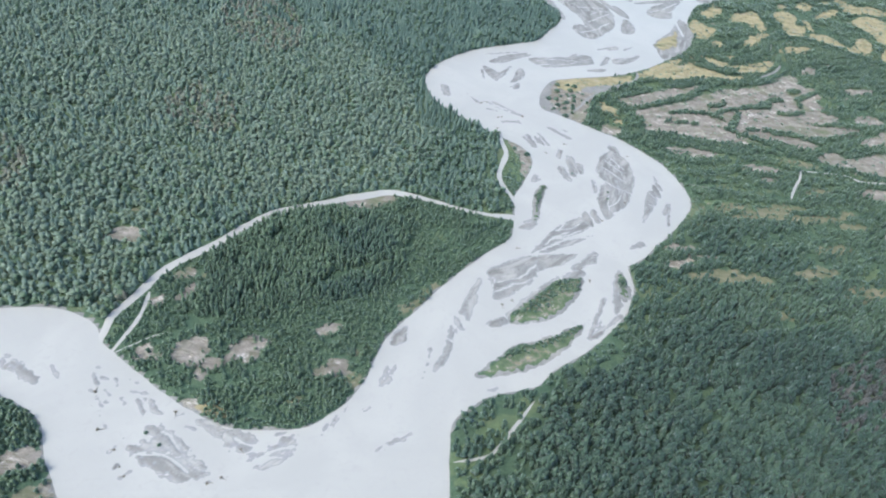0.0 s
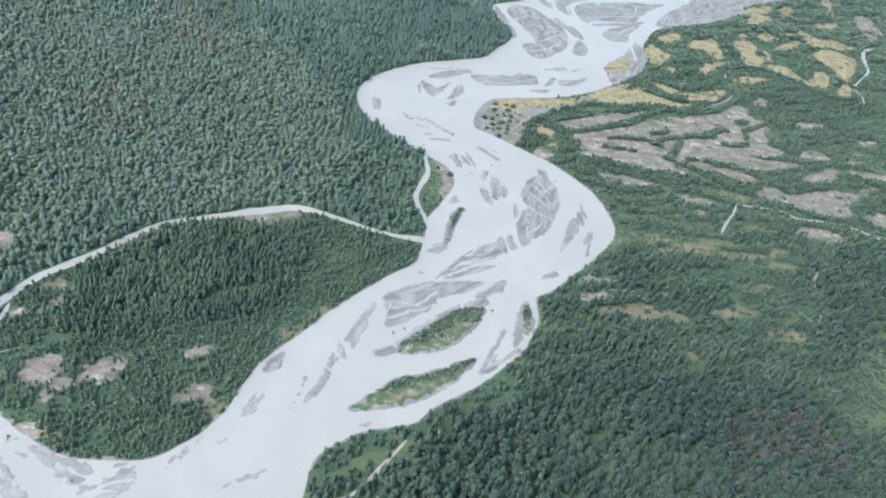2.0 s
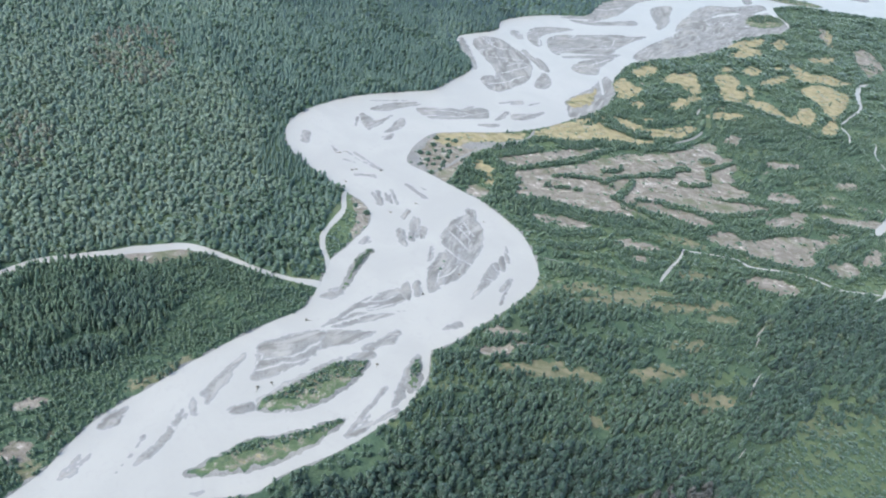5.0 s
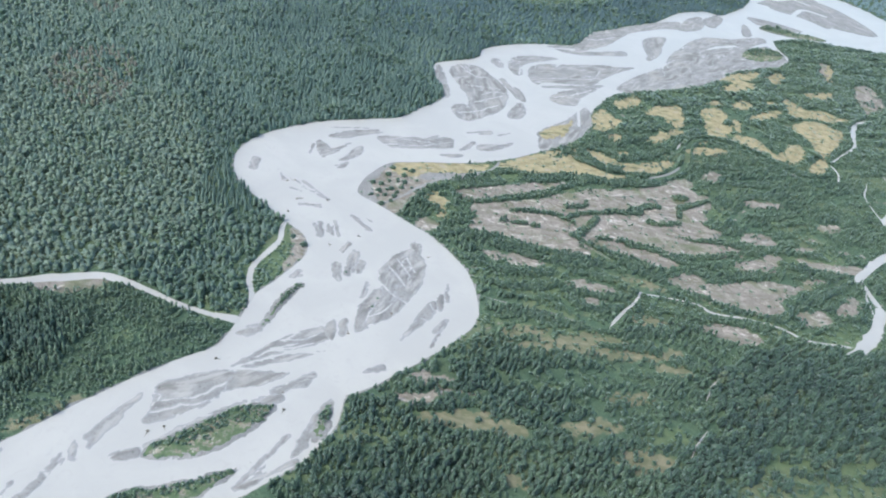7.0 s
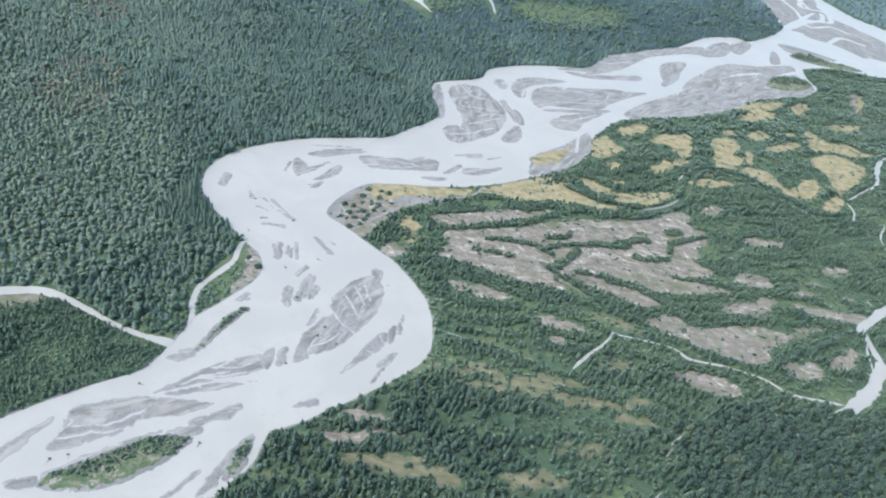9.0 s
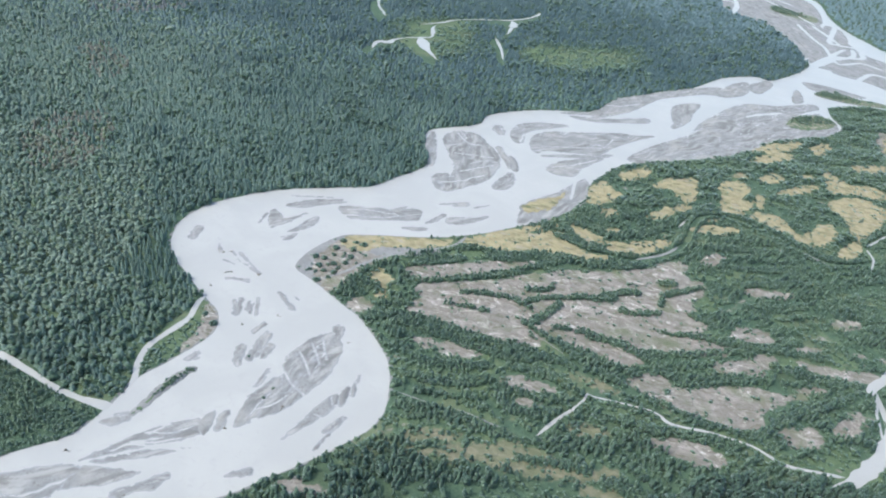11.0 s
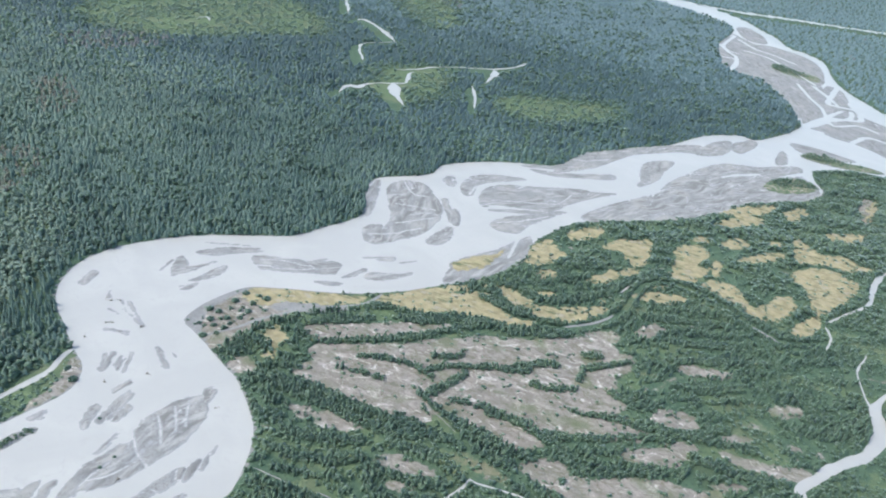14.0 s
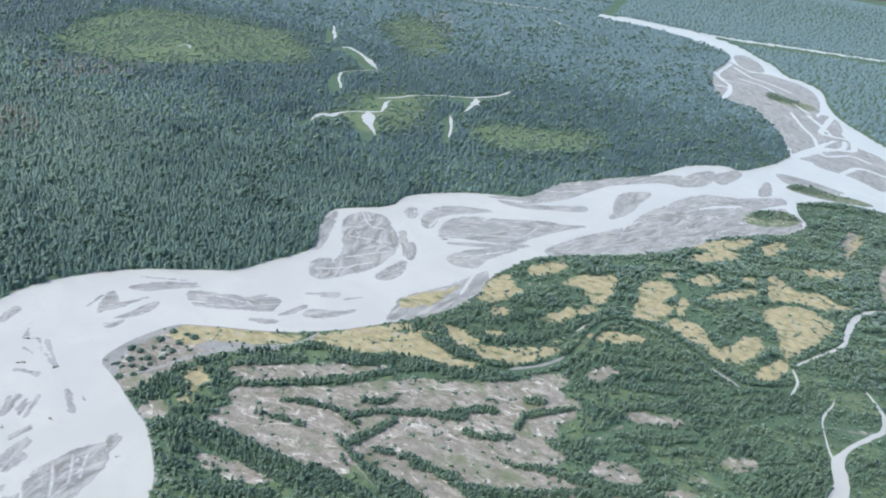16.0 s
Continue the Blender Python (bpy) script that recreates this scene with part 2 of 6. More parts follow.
# ---- the plan: banks, bars and zones ----
BANK_DOWN = [(-281, 267), (-268, 303), (-225, 316), (-207, 320), (-190, 320), (-175, 315), (-165, 308), (-158, 296), (-149, 290), (-132, 277), (-112, 263), (-93, 252), (-73, 244), (-48, 244), (-30, 248), (-13, 263), (-1, 282), (5, 303), (13, 325), (31, 351), (50, 379), (72, 407), (102, 439)]
BANK_LEFT = [(106, 463), (107, 475), (108, 494), (113, 505), (121, 525), (127, 540), (129, 559), (120, 577), (110, 584), (93, 597), (74, 612), (55, 627), (40, 646), (31, 669), (30, 690), (39, 719), (61, 749), (96, 780), (137, 804), (162, 822), (177, 851), (198, 895), (182, 954), (178, 991), (227, 1039), (234, 1078), (272, 1119), (316, 1148), (364, 1170), (396, 1244), (459, 1317), (512, 1376), (565, 1463), (623, 1510), (651, 1508), (709, 1591), (744, 1662)]
BANK_FAR_LEFT = [(741, 1717), (740, 1781), (723, 1894), (694, 1980), (646, 1992), (617, 2066), (616, 2285), (653, 2463), (667, 2587), (633, 2673), (548, 2758), (438, 2826), (328, 2824), (243, 2837)]
BANK_FAR_RIGHT = [(243, 2898), (354, 2951), (470, 2939), (582, 2927), (671, 2842), (720, 2762), (755, 2656), (789, 2578), (809, 2461), (861, 2406), (886, 2329), (877, 2167), (889, 2047), (919, 1958), (947, 1891), (1048, 1766), (1031, 1536), (862, 1468), (806, 1465), (747, 1434)]
BANK_RIGHT = [(726, 1413), (724, 1368), (729, 1322), (696, 1274), (656, 1244), (605, 1195), (575, 1153), (538, 1109), (458, 1049), (413, 1015), (386, 964), (374, 928), (374, 901), (362, 869), (341, 837), (310, 804), (279, 775), (243, 752), (201, 735), (167, 719), (154, 694), (149, 678), (148, 655), (160, 647), (174, 640), (198, 625), (221, 611), (243, 589), (259, 567), (269, 522), (257, 493), (233, 462), (208, 433), (191, 419)]
BANK_RIGHT_DOWN = [(192, 397), (183, 372), (168, 351), (146, 327), (120, 307), (108, 293), (78, 282), (64, 271), (54, 261), (52, 240), (52, 211), (50, 174), (-51, 146), (-129, 170), (-144, 195), (-161, 220), (-170, 238), (-186, 248), (-197, 252), (-240, 251), (-269, 237)]
SIDE_CHANNEL = [(-165, 288, 3.4), (-162, 296, 3.0), (-160, 303, 2.4), (-159, 318, 2.4), (-153, 332, 2.7), (-147, 348, 3.4), (-141, 363, 3.4), (-130, 378, 3.1), (-115, 395, 3.1), (-103, 412, 3.1), (-90, 428, 3.4), (-75, 441, 3.7), (-60, 449, 3.4), (-43, 458, 3.4), (-24, 468, 4.4), (0, 479, 3.7), (18, 480, 3.1), (41, 475, 2.4), (64, 468, 2.2), (87, 465, 2.2), (90, 465, 2.4), (105, 465, 4), (111, 462, 6)]
BARS = []
BARS.append([(-208.7, 278.7), (-205.0, 280.9), (-192.6, 273.8), (-183.0, 265.8), (-182.3, 261.9), (-190.0, 264.2), (-198.7, 270.2), (-205.8, 272.3)])
BARS.append([(-179.2, 275.4), (-175.7, 272.9), (-171.9, 266.3), (-175.2, 270.0)])
BARS.append([(-120.9, 258.7), (-115.0, 256.6), (-109.5, 248.2), (-115.3, 250.3)])
BARS.append([(-116.1, 240.0), (-110.8, 242.4), (-101.9, 237.8), (-90.8, 229.8), (-85.5, 226.8), (-79.1, 218.7), (-74.3, 213.4), (-81.4, 210.8), (-90.8, 208.7), (-99.1, 212.6), (-109.0, 217.0), (-119.7, 223.6), (-121.7, 226.9), (-117.1, 229.1), (-111.9, 233.2)])
BARS.append([(-88.5, 246.6), (-81.8, 248.4), (-74.7, 244.2), (-74.7, 237.9), (-80.4, 238.8)])
BARS.append([(-72.3, 240.7), (-66.9, 243.9), (-60.1, 240.8), (-54.7, 236.9), (-56.6, 231.3), (-62.2, 229.0), (-67.0, 230.3), (-72.6, 235.2)])
BARS.append([(-57.4, 227.7), (-48.9, 230.3), (-41.4, 240.1), (-32.6, 243.6), (-31.3, 239.2), (-33.6, 229.9), (-41.6, 223.2), (-51.0, 217.9), (-54.3, 220.0)])
BARS.append([(7.6, 234.5), (18.0, 244.0), (30.0, 249.8), (21.3, 242.5)])
BARS.append([(22.1, 333.9), (24.9, 330.2), (22.7, 319.9), (17.5, 315.8), (13.8, 316.3), (15.2, 323.9)])
BARS.append([(16.5, 300.1), (18.5, 295.8), (15.5, 286.5), (11.0, 281.6), (9.5, 283.6), (11.7, 292.7)])
BARS.append([(34.5, 290.0), (37.7, 305.0), (40.4, 317.2), (38.8, 302.8), (36.2, 291.1)])
BARS.append([(41.4, 298.5), (48.5, 315.8), (53.5, 341.7), (57.2, 331.8), (54.0, 316.5), (48.5, 303.9), (43.9, 297.4)])
BARS.append([(55.5, 348.4), (60.1, 345.2), (62.6, 336.1), (59.9, 334.7), (56.1, 341.0)])
BARS.append([(59.0, 353.2), (66.5, 371.1), (74.5, 388.8), (74.7, 384.0), (71.0, 360.4), (69.3, 354.6), (65.8, 343.4), (62.1, 348.2)])
BARS.append([(79.8, 397.0), (88.7, 404.6), (106.8, 417.1), (124.8, 422.0), (152.2, 427.8), (141.5, 414.1), (123.0, 404.9), (112.9, 389.7), (97.2, 374.3), (84.6, 367.9), (83.9, 379.4)])
BARS.append([(91.8, 355.0), (107.4, 374.1), (125.8, 391.6), (140.2, 404.3), (154.0, 409.6), (154.6, 402.1), (134.8, 396.0), (120.9, 384.8), (106.9, 368.2), (95.6, 352.8)])
BARS.append([(79.5, 345.2), (89.6, 351.9), (93.2, 346.0), (81.2, 341.2)])
BARS.append([(145.3, 410.2), (155.6, 420.3), (168.2, 429.0), (166.7, 420.1), (157.1, 415.3), (151.6, 408.0)])
BARS.append([(175.3, 395.9), (183.9, 414.3), (183.5, 400.2), (180.2, 376.8), (172.0, 364.3), (171.8, 374.5)])
BARS.append([(149.4, 338.6), (161.9, 353.5), (158.2, 343.9)])
BARS.append([(73.2, 286.4), (84.0, 289.8), (78.4, 284.8)])
BARS.append([(156.4, 350.1), (163.0, 364.7), (160.5, 355.0)])
BARS.append([(187.7, 547.0), (193.5, 565.3), (200.4, 581.8), (212.5, 588.5), (220.4, 574.9), (223.6, 565.1), (222.6, 547.1), (217.4, 525.0), (208.8, 503.0), (199.7, 492.4), (190.7, 483.2), (185.0, 476.6), (183.3, 487.5), (181.6, 504.9), (186.3, 516.2), (189.3, 527.1), (193.0, 531.9)])
BARS.append([(206.1, 592.1), (209.4, 597.5), (215.8, 584.4), (213.7, 579.7)])
BARS.append([(216.2, 476.8), (220.9, 495.6), (226.7, 512.8), (232.0, 525.5), (235.8, 527.0), (237.3, 516.8), (232.8, 504.7), (224.4, 489.9)])
BARS.append([(238.2, 520.3), (236.7, 532.5), (239.6, 538.9), (242.5, 531.5), (241.2, 518.3)])
BARS.append([(242.1, 533.3), (241.4, 544.3), (242.5, 551.5), (244.5, 542.1), (244.7, 529.1)])
BARS.append([(237.6, 493.0), (241.3, 503.1), (245.7, 510.8), (244.1, 499.5)])
BARS.append([(164.5, 537.6), (162.2, 550.9), (162.8, 569.8), (165.9, 567.3), (166.1, 552.5), (165.9, 543.8)])
BARS.append([(152.9, 539.9), (153.4, 550.9), (157.2, 548.8), (162.8, 530.0), (158.6, 529.7)])
BARS.append([(170.5, 548.5), (172.4, 556.6), (176.2, 553.0), (174.0, 545.7)])
BARS.append([(180.7, 514.0), (182.7, 527.9), (183.5, 534.9), (185.1, 526.8), (183.6, 518.3)])
BARS.append([(152.4, 617.1), (158.1, 614.4), (169.8, 602.5), (163.0, 606.3)])
BARS.append([(163.4, 471.5), (164.0, 480.3), (168.3, 484.8), (172.0, 474.6), (171.2, 466.0)])
BARS.append([(175.4, 470.3), (172.7, 483.5), (176.2, 490.7), (178.0, 485.5), (178.9, 471.6)])
BARS.append([(116.6, 423.6), (125.7, 438.9), (135.7, 454.2), (146.4, 465.2), (161.5, 476.4), (165.1, 472.1), (169.5, 465.4), (161.2, 456.9), (152.2, 451.0), (137.9, 440.7), (129.8, 434.2)])
BARS.append([(119.7, 424.7), (133.5, 434.0), (151.0, 444.9), (170.0, 453.7), (158.6, 444.5), (141.2, 433.2), (127.1, 424.3)])
BARS.append([(108.6, 451.3), (113.3, 461.3), (120.5, 466.8), (125.0, 461.2), (119.4, 452.5)])
BARS.append([(127.8, 526.2), (129.1, 533.7), (133.8, 525.2), (130.6, 522.5)])
BARS.append([(104, 701), (92, 726), (94, 735), (109, 725), (123, 742), (114, 717), (107, 708)])
BARS.append([(119, 702), (123, 712), (127, 727), (135, 741), (137, 725), (131, 712)])
BARS.append([(122, 689), (127, 701), (130, 701), (128, 693)])
BARS.append([(99, 744), (106, 755), (127, 770), (151, 779), (135, 766), (116, 749)])
BARS.append([(145, 767), (169, 778), (191, 784), (203, 795), (221, 794), (221, 775), (203, 766), (189, 760), (166, 751), (154, 754)])
BARS.append([(211, 756), (231, 765), (233, 761), (222, 755)])
BARS.append([(230, 773), (235, 787), (240, 795), (240, 783)])
BARS.append([(250, 782), (249, 795), (270, 805), (284, 814), (270, 792)])
BARS.append([(245, 819), (261, 831), (258, 823)])
BARS.append([(315, 814), (315, 843), (326, 874), (332, 884), (350, 909), (367, 947), (375, 938), (378, 906), (370, 875), (352, 853), (331, 824)])
BARS.append([(198, 897), (182, 951), (182, 987), (198, 937), (203, 908)])
BARS.append([(198, 980), (210, 1007), (235, 1006), (248, 988), (265, 965), (272, 938), (271, 915), (264, 889), (248, 865), (231, 847), (219, 853), (213, 877), (230, 896), (214, 939)])
BARS.append([(277, 877), (280, 899), (289, 919), (295, 902), (291, 882)])
BARS.append([(279, 958), (281, 968), (291, 951), (294, 930), (287, 937)])
BARS.append([(247, 1039), (253, 1053), (262, 1034), (259, 1023)])
BARS.append([(272, 1031), (272, 1061), (295, 1087), (336, 1100), (306, 1071), (287, 1046), (288, 1015), (281, 1010)])
BARS.append([(299, 1014), (299, 1041), (315, 1065), (360, 1089), (400, 1111), (428, 1117), (449, 1128), (423, 1099), (397, 1059), (384, 1033), (353, 1016), (321, 1008), (307, 994)])
BARS.append([(328, 951), (330, 968), (351, 994), (386, 1021), (376, 998), (362, 970), (356, 952), (342, 946)])
BARS.append([(316, 988), (336, 1001), (372, 1022), (397, 1036), (386, 1021), (343, 999)])
BARS.append([(368, 1150), (374, 1188), (390, 1243), (419, 1275), (442, 1308), (437, 1259), (425, 1225), (405, 1192)])
BARS.append([(336, 1138), (379, 1152), (436, 1188), (441, 1175), (409, 1156), (367, 1135)])
BARS.append([(475, 1174), (480, 1209), (481, 1267), (504, 1292), (502, 1236), (489, 1194)])
BARS.append([(482, 1269), (517, 1302), (508, 1262), (482, 1194), (475, 1227)])
BARS.append([(417, 1036), (453, 1100), (496, 1160), (523, 1232), (583, 1339), (643, 1370), (706, 1416), (708, 1371), (723, 1318), (695, 1269), (655, 1239), (604, 1188), (574, 1146), (537, 1102), (488, 1066), (442, 1034)])
BARS.append([(322, 1142), (369, 1184), (398, 1244), (463, 1326), (553, 1406), (535, 1364), (461, 1292), (424, 1224), (382, 1171)])
BARS.append([(623, 2072), (616, 2285), (661, 2481), (686, 2364), (755, 2328), (827, 2356), (862, 2305), (855, 2147), (831, 2054), (786, 2079), (721, 2033), (683, 2012), (646, 1998)])
BARS.append([(694, 1991), (780, 2021), (822, 1986), (795, 1849), (745, 1720), (732, 1871)])
BARS.append([(781, 1652), (835, 1766), (862, 1807), (950, 1755), (985, 1603), (887, 1592), (832, 1623)])
BARS.append([(765, 1775), (841, 1956), (868, 1913), (839, 1792), (778, 1712)])
BARS.append([(550, 1366), (578, 1437), (606, 1467), (600, 1407), (571, 1369)])
BARS.append([(609, 1452), (640, 1500), (650, 1487), (625, 1424), (611, 1421)])
BARS.append([(672, 1408), (687, 1477), (694, 1466), (689, 1420)])
BARS.append([(709, 1533), (732, 1545), (783, 1533), (808, 1517), (761, 1495), (723, 1499)])
BARS.append([(681, 2613), (715, 2655), (749, 2558), (749, 2450), (711, 2431), (688, 2487)])
BARS.append([(716, 2390), (762, 2425), (842, 2364), (863, 2261), (850, 2205), (805, 2272), (739, 2304)])
BARS.append([(851, 2067), (876, 2040), (871, 1938), (849, 1931), (836, 1998)])
BARS.append([(522, 1355), (554, 1390), (579, 1399), (554, 1367)])
BARS.append([(626, 2335), (663, 2492), (703, 2422), (768, 2371), (821, 2335), (854, 2227), (834, 2046), (859, 1963), (881, 1846), (924, 1774), (885, 1586), (837, 1633), (787, 1657), (752, 1672), (751, 1748), (739, 1905), (710, 1965), (658, 1962), (624, 1998), (618, 2168)])
ISLANDS = []
ISLANDS.append([(93.8, 355.2), (106.9, 368.2), (123.2, 387.0), (139.5, 398.6), (152.7, 400.6), (152.3, 392.5), (142.4, 373.3), (128.0, 357.2), (111.1, 348.4), (95.1, 346.2)])
ISLANDS.append([(68.2, 297.0), (83.5, 312.9), (93.6, 323.9), (115.5, 334.2), (132.4, 344.2), (147.8, 354.3), (152.4, 357.7), (144.1, 343.1), (130.0, 325.9), (113.2, 311.7), (97.5, 302.7), (79.0, 296.9)])
ISLANDS.append([(179.1, 402.7), (184.6, 413.1), (187.3, 403.9), (188.1, 388.6), (183.2, 379.0), (177.2, 381.1)])
ISLANDS.append([(121.1, 465.4), (122.7, 479.4), (124.0, 495.1), (128.2, 509.6), (135.4, 517.7), (139.0, 513.9), (135.2, 502.6), (130.2, 485.2), (127.7, 472.5), (124.3, 464.3)])
ISLANDS.append([(718, 1476), (746, 1508), (787, 1498), (829, 1501), (844, 1485), (807, 1470), (757, 1463)])
ISLANDS.append([(644, 1287), (657, 1325), (690, 1355), (713, 1358), (725, 1340), (708, 1308), (669, 1281)])
ISLANDS.append([(739, 2178), (763, 2191), (797, 2159), (840, 2138), (833, 2082), (790, 2083), (738, 2124)])
SLIVERS = []
SLIVERS.append([(152, 616, 2.5), (170, 602, 2.5)])
SLIVERS.append([(134, 580, 2.5), (129, 598, 2)])
SLIVERS.append([(143, 583, 1.5), (139, 595, 2)])
SLIVERS.append([(148, 584, 1.5), (140, 604, 1.5)])
SLIVERS.append([(168, 544, 3), (167, 567, 2.5)])
SLIVERS.append([(156, 565, 1.5), (159, 578, 1.5)])
SLIVERS.append([(173, 544, 3), (174, 556, 2.5)])
SLIVERS.append([(214, 580, 2.5), (212, 593, 4)])
SLIVERS.append([(110, 620, 1.5), (123, 620, 2)])
SLIVERS.append([(100, 653, 1.2), (116, 642, 1), (128, 634, 1)])
SLIVERS.append([(51, 660, 4), (49, 676, 4)])
SLIVERS.append([(102, 747, 3), (120, 765, 4), (143, 779, 2)])
SLIVERS.append([(234, 777, 2), (243, 797, 3)])
SLIVERS.append([(102, 645, 1.2), (127, 633, 1)])
SLIVERS.append([(125, 594, 1.5), (135, 577, 1.5)])
SLIVERS.append([(137, 594, 1.5), (142, 587, 1.5)])
SLIVERS.append([(155, 615, 1.8), (168, 602, 2)])
SLIVERS.append([(165, 538, 3), (164, 563, 2)])
SLIVERS.append([(158, 532, 2.5), (155, 548, 2)])
SLIVERS.append([(181, 515, 1.5), (182, 533, 1)])
SLIVERS.append([(239, 479, 2), (247, 510, 1.5)])
SLIVERS.append([(199, 442, 2), (209, 449, 3)])
SLIVERS.append([(264, 984, 3), (287, 937, 3)])
SLIVERS.append([(282, 890, 4), (289, 920, 3)])
SLIVERS.append([(92, 640, 1.5), (102, 638, 1)])
SLIVERS.append([(106, 618, 1.5), (122, 622, 1.5)])
SLIVERS.append([(150, 412, 2), (167, 430, 3)])
SLIVERS.append([(176, 364, 1.5), (156, 345, 2)])
SLIVERS.append([(166, 380, 2), (149, 339, 1.5)])
SLIVERS.append([(72, 668, 1), (82, 652, 1.5)])
SLIVERS.append([(111, 620, 1.5), (122, 621, 1.5)])
SLIVERS.append([(133, 579, 1.5), (128, 592, 2)])
SLIVERS.append([(139, 587, 2), (136, 597, 1.5)])
SLIVERS.append([(154, 566, 1.2), (157, 579, 1.2)])
SLIVERS.append([(172, 546, 2), (172, 557, 2)])
SLIVERS.append([(93, 654, 1), (103, 645, 1)])
SLIVERS.append([(99, 655, 1.5), (113, 644, 1), (126, 635, 0.8)])
SLIVERS.append([(164, 617, 0.8), (169, 614, 0.8)])
SLIVERS.append([(128, 522, 2.5), (130, 529, 2.5)])
SLIVERS.append([(119, 693, 1), (128, 703, 1.2)])
SLIVERS.append([(91, 705, 1), (90, 725, 1.2)])
SLIVERS.append([(235, 817, 2), (259, 832, 2)])
SLIVERS.append([(268, 826, 1), (280, 837, 1)])
SLIVERS.append([(97, 765, 1), (133, 780, 1.5)])
SLIVERS.append([(-154.2, 277.6, 1), (-149.9, 277.2, 1)])
SLIVERS.append([(-154.8, 273.3, 0.8), (-149.9, 265.6, 1)])
SLIVERS.append([(-152.1, 261.3, 0.9), (-147.7, 257.8, 1.2), (-142.7, 250.5, 1)])
SLIVERS.append([(-143.0, 248.5, 0.8), (-138.4, 241.5, 1), (-134.6, 235.6, 0.8)])
SLIVERS.append([(-144.7, 262.1, 0.8), (-140.4, 258.6, 0.8)])
SLIVERS.append([(-141.3, 270.6, 0.7), (-138.6, 265.2, 0.6)])
SLIVERS.append([(-149.1, 252.9, 0.6), (-146.8, 249.3, 0.6)])
SLIVERS.append([(-133.5, 270.7, 0.6), (-128.1, 268.8, 0.7)])
SLIVERS.append([(-130.9, 262.8, 0.7), (-119.8, 262.0, 0.8)])
SLIVERS.append([(-124.5, 257.1, 1), (-117.5, 247.4, 1.2)])
SLIVERS.append([(-133.8, 257.3, 0.6), (-130.4, 253.7, 0.6)])
SLIVERS.append([(-128.7, 222.7, 0.8), (-126.5, 226.4, 0.8), (-124.5, 231.9, 0.6)])
SLIVERS.append([(-123.0, 213.7, 0.8), (-122.0, 215.8, 0.8)])
SLIVERS.append([(-118.5, 208.5, 0.9), (-114.6, 212.2, 0.9)])
SLIVERS.append([(-93.6, 208.4, 0.6), (-88.6, 210.8, 0.6), (-82.1, 213.4, 0.6), (-77.6, 215.1, 0.6)])
SLIVERS.append([(-78.3, 209.8, 0.6), (-72.6, 209.9, 0.6)])
SLIVERS.append([(-68.1, 212.0, 0.6), (-64.3, 214.3, 0.6)])
SLIVERS.append([(0.4, 262.5, 0.7), (5.1, 265.5, 0.5)])
SLIVERS.append([(-20.2, 244.8, 1.2), (-18.5, 251.1, 1.5)])
SLIVERS.append([(-15.3, 251.4, 1.2), (-12.8, 257.1, 1.4)])
SLIVERS.append([(-10.1, 259.8, 1), (-8.1, 265.7, 1.2)])
SLIVERS.append([(-44.8, 241.6, 0.8), (-39.0, 244.1, 0.8)])
SLIVERS.append([(-101.7, 247.9, 1), (-97.8, 250.6, 0.8)])
SLIVERS.append([(-94.1, 242.3, 1), (-89.2, 240.9, 1)])
SLIVERS.append([(-153.5, 265.2, 0.6), (-154.4, 261.0, 0.5)])
SLIVERS.append([(-149.2, 270.6, 0.8), (-145.0, 269.4, 0.7)])
SLIVERS.append([(-142.0, 253.7, 0.8), (-136.8, 252.7, 0.7)])
PLAINS = []
PLAINS.append([(150, 653), (150, 691), (156, 717), (176, 720), (174, 700), (164, 673), (167, 647)])
PLAINS.append([(776, 1299), (793, 1340), (796, 1312), (774, 1243), (764, 1245)])
PLAINS.append([(808, 1232), (843, 1271), (837, 1188), (791, 1145)])
PLAINS.append([(110, 582), (119, 578), (128, 560), (127, 541), (121, 527), (119, 543), (118, 561)])
PLAINS.append([(149, 653), (147, 694), (154, 720), (193, 733), (219, 734), (224, 718), (202, 683), (188, 637), (170, 643)])
PLAINS.append([(239, 696), (277, 720), (324, 743), (341, 752), (326, 735), (299, 714), (264, 691), (246, 683)])
PLAINS.append([(253, 635), (258, 654), (253, 672), (284, 690), (324, 714), (346, 735), (390, 757), (435, 783), (461, 809), (479, 812), (482, 788), (496, 779), (488, 754), (483, 733), (493, 719), (480, 702), (495, 698), (512, 691), (488, 675), (452, 664), (432, 641), (413, 632), (386, 642), (365, 649), (355, 629), (332, 626), (309, 629), (286, 632)])
PLAINS.append([(268, 605), (276, 607), (284, 598), (278, 596)])
PLAINS.append([(286, 605), (295, 612), (310, 609), (319, 606), (306, 598), (292, 596)])
PLAINS.append([(203, 625), (211, 635), (223, 632), (221, 619), (214, 618)])
PLAINS.append([(513, 713), (528, 723), (537, 720), (549, 718), (524, 707), (516, 708)])
PLAINS.append([(536, 789), (560, 797), (579, 803), (559, 787), (538, 783)])
PLAINS.append([(496, 823), (507, 844), (518, 840), (506, 819)])
PLAINS.append([(427, 618), (442, 633), (459, 635), (455, 618), (483, 631), (520, 649), (540, 647), (575, 668), (560, 650), (530, 626), (521, 606), (498, 594), (483, 604), (464, 601), (448, 606), (435, 613)])
PLAINS.append([(494, 661), (511, 676), (523, 687), (545, 694), (537, 677), (525, 664), (504, 659)])
PLAINS.append([(562, 695), (580, 702), (596, 701), (614, 705), (628, 703), (611, 691), (591, 690), (574, 691)])
PLAINS.append([(564, 713), (583, 723), (591, 721), (573, 711)])
PLAINS.append([(610, 730), (632, 732), (638, 730), (617, 722)])
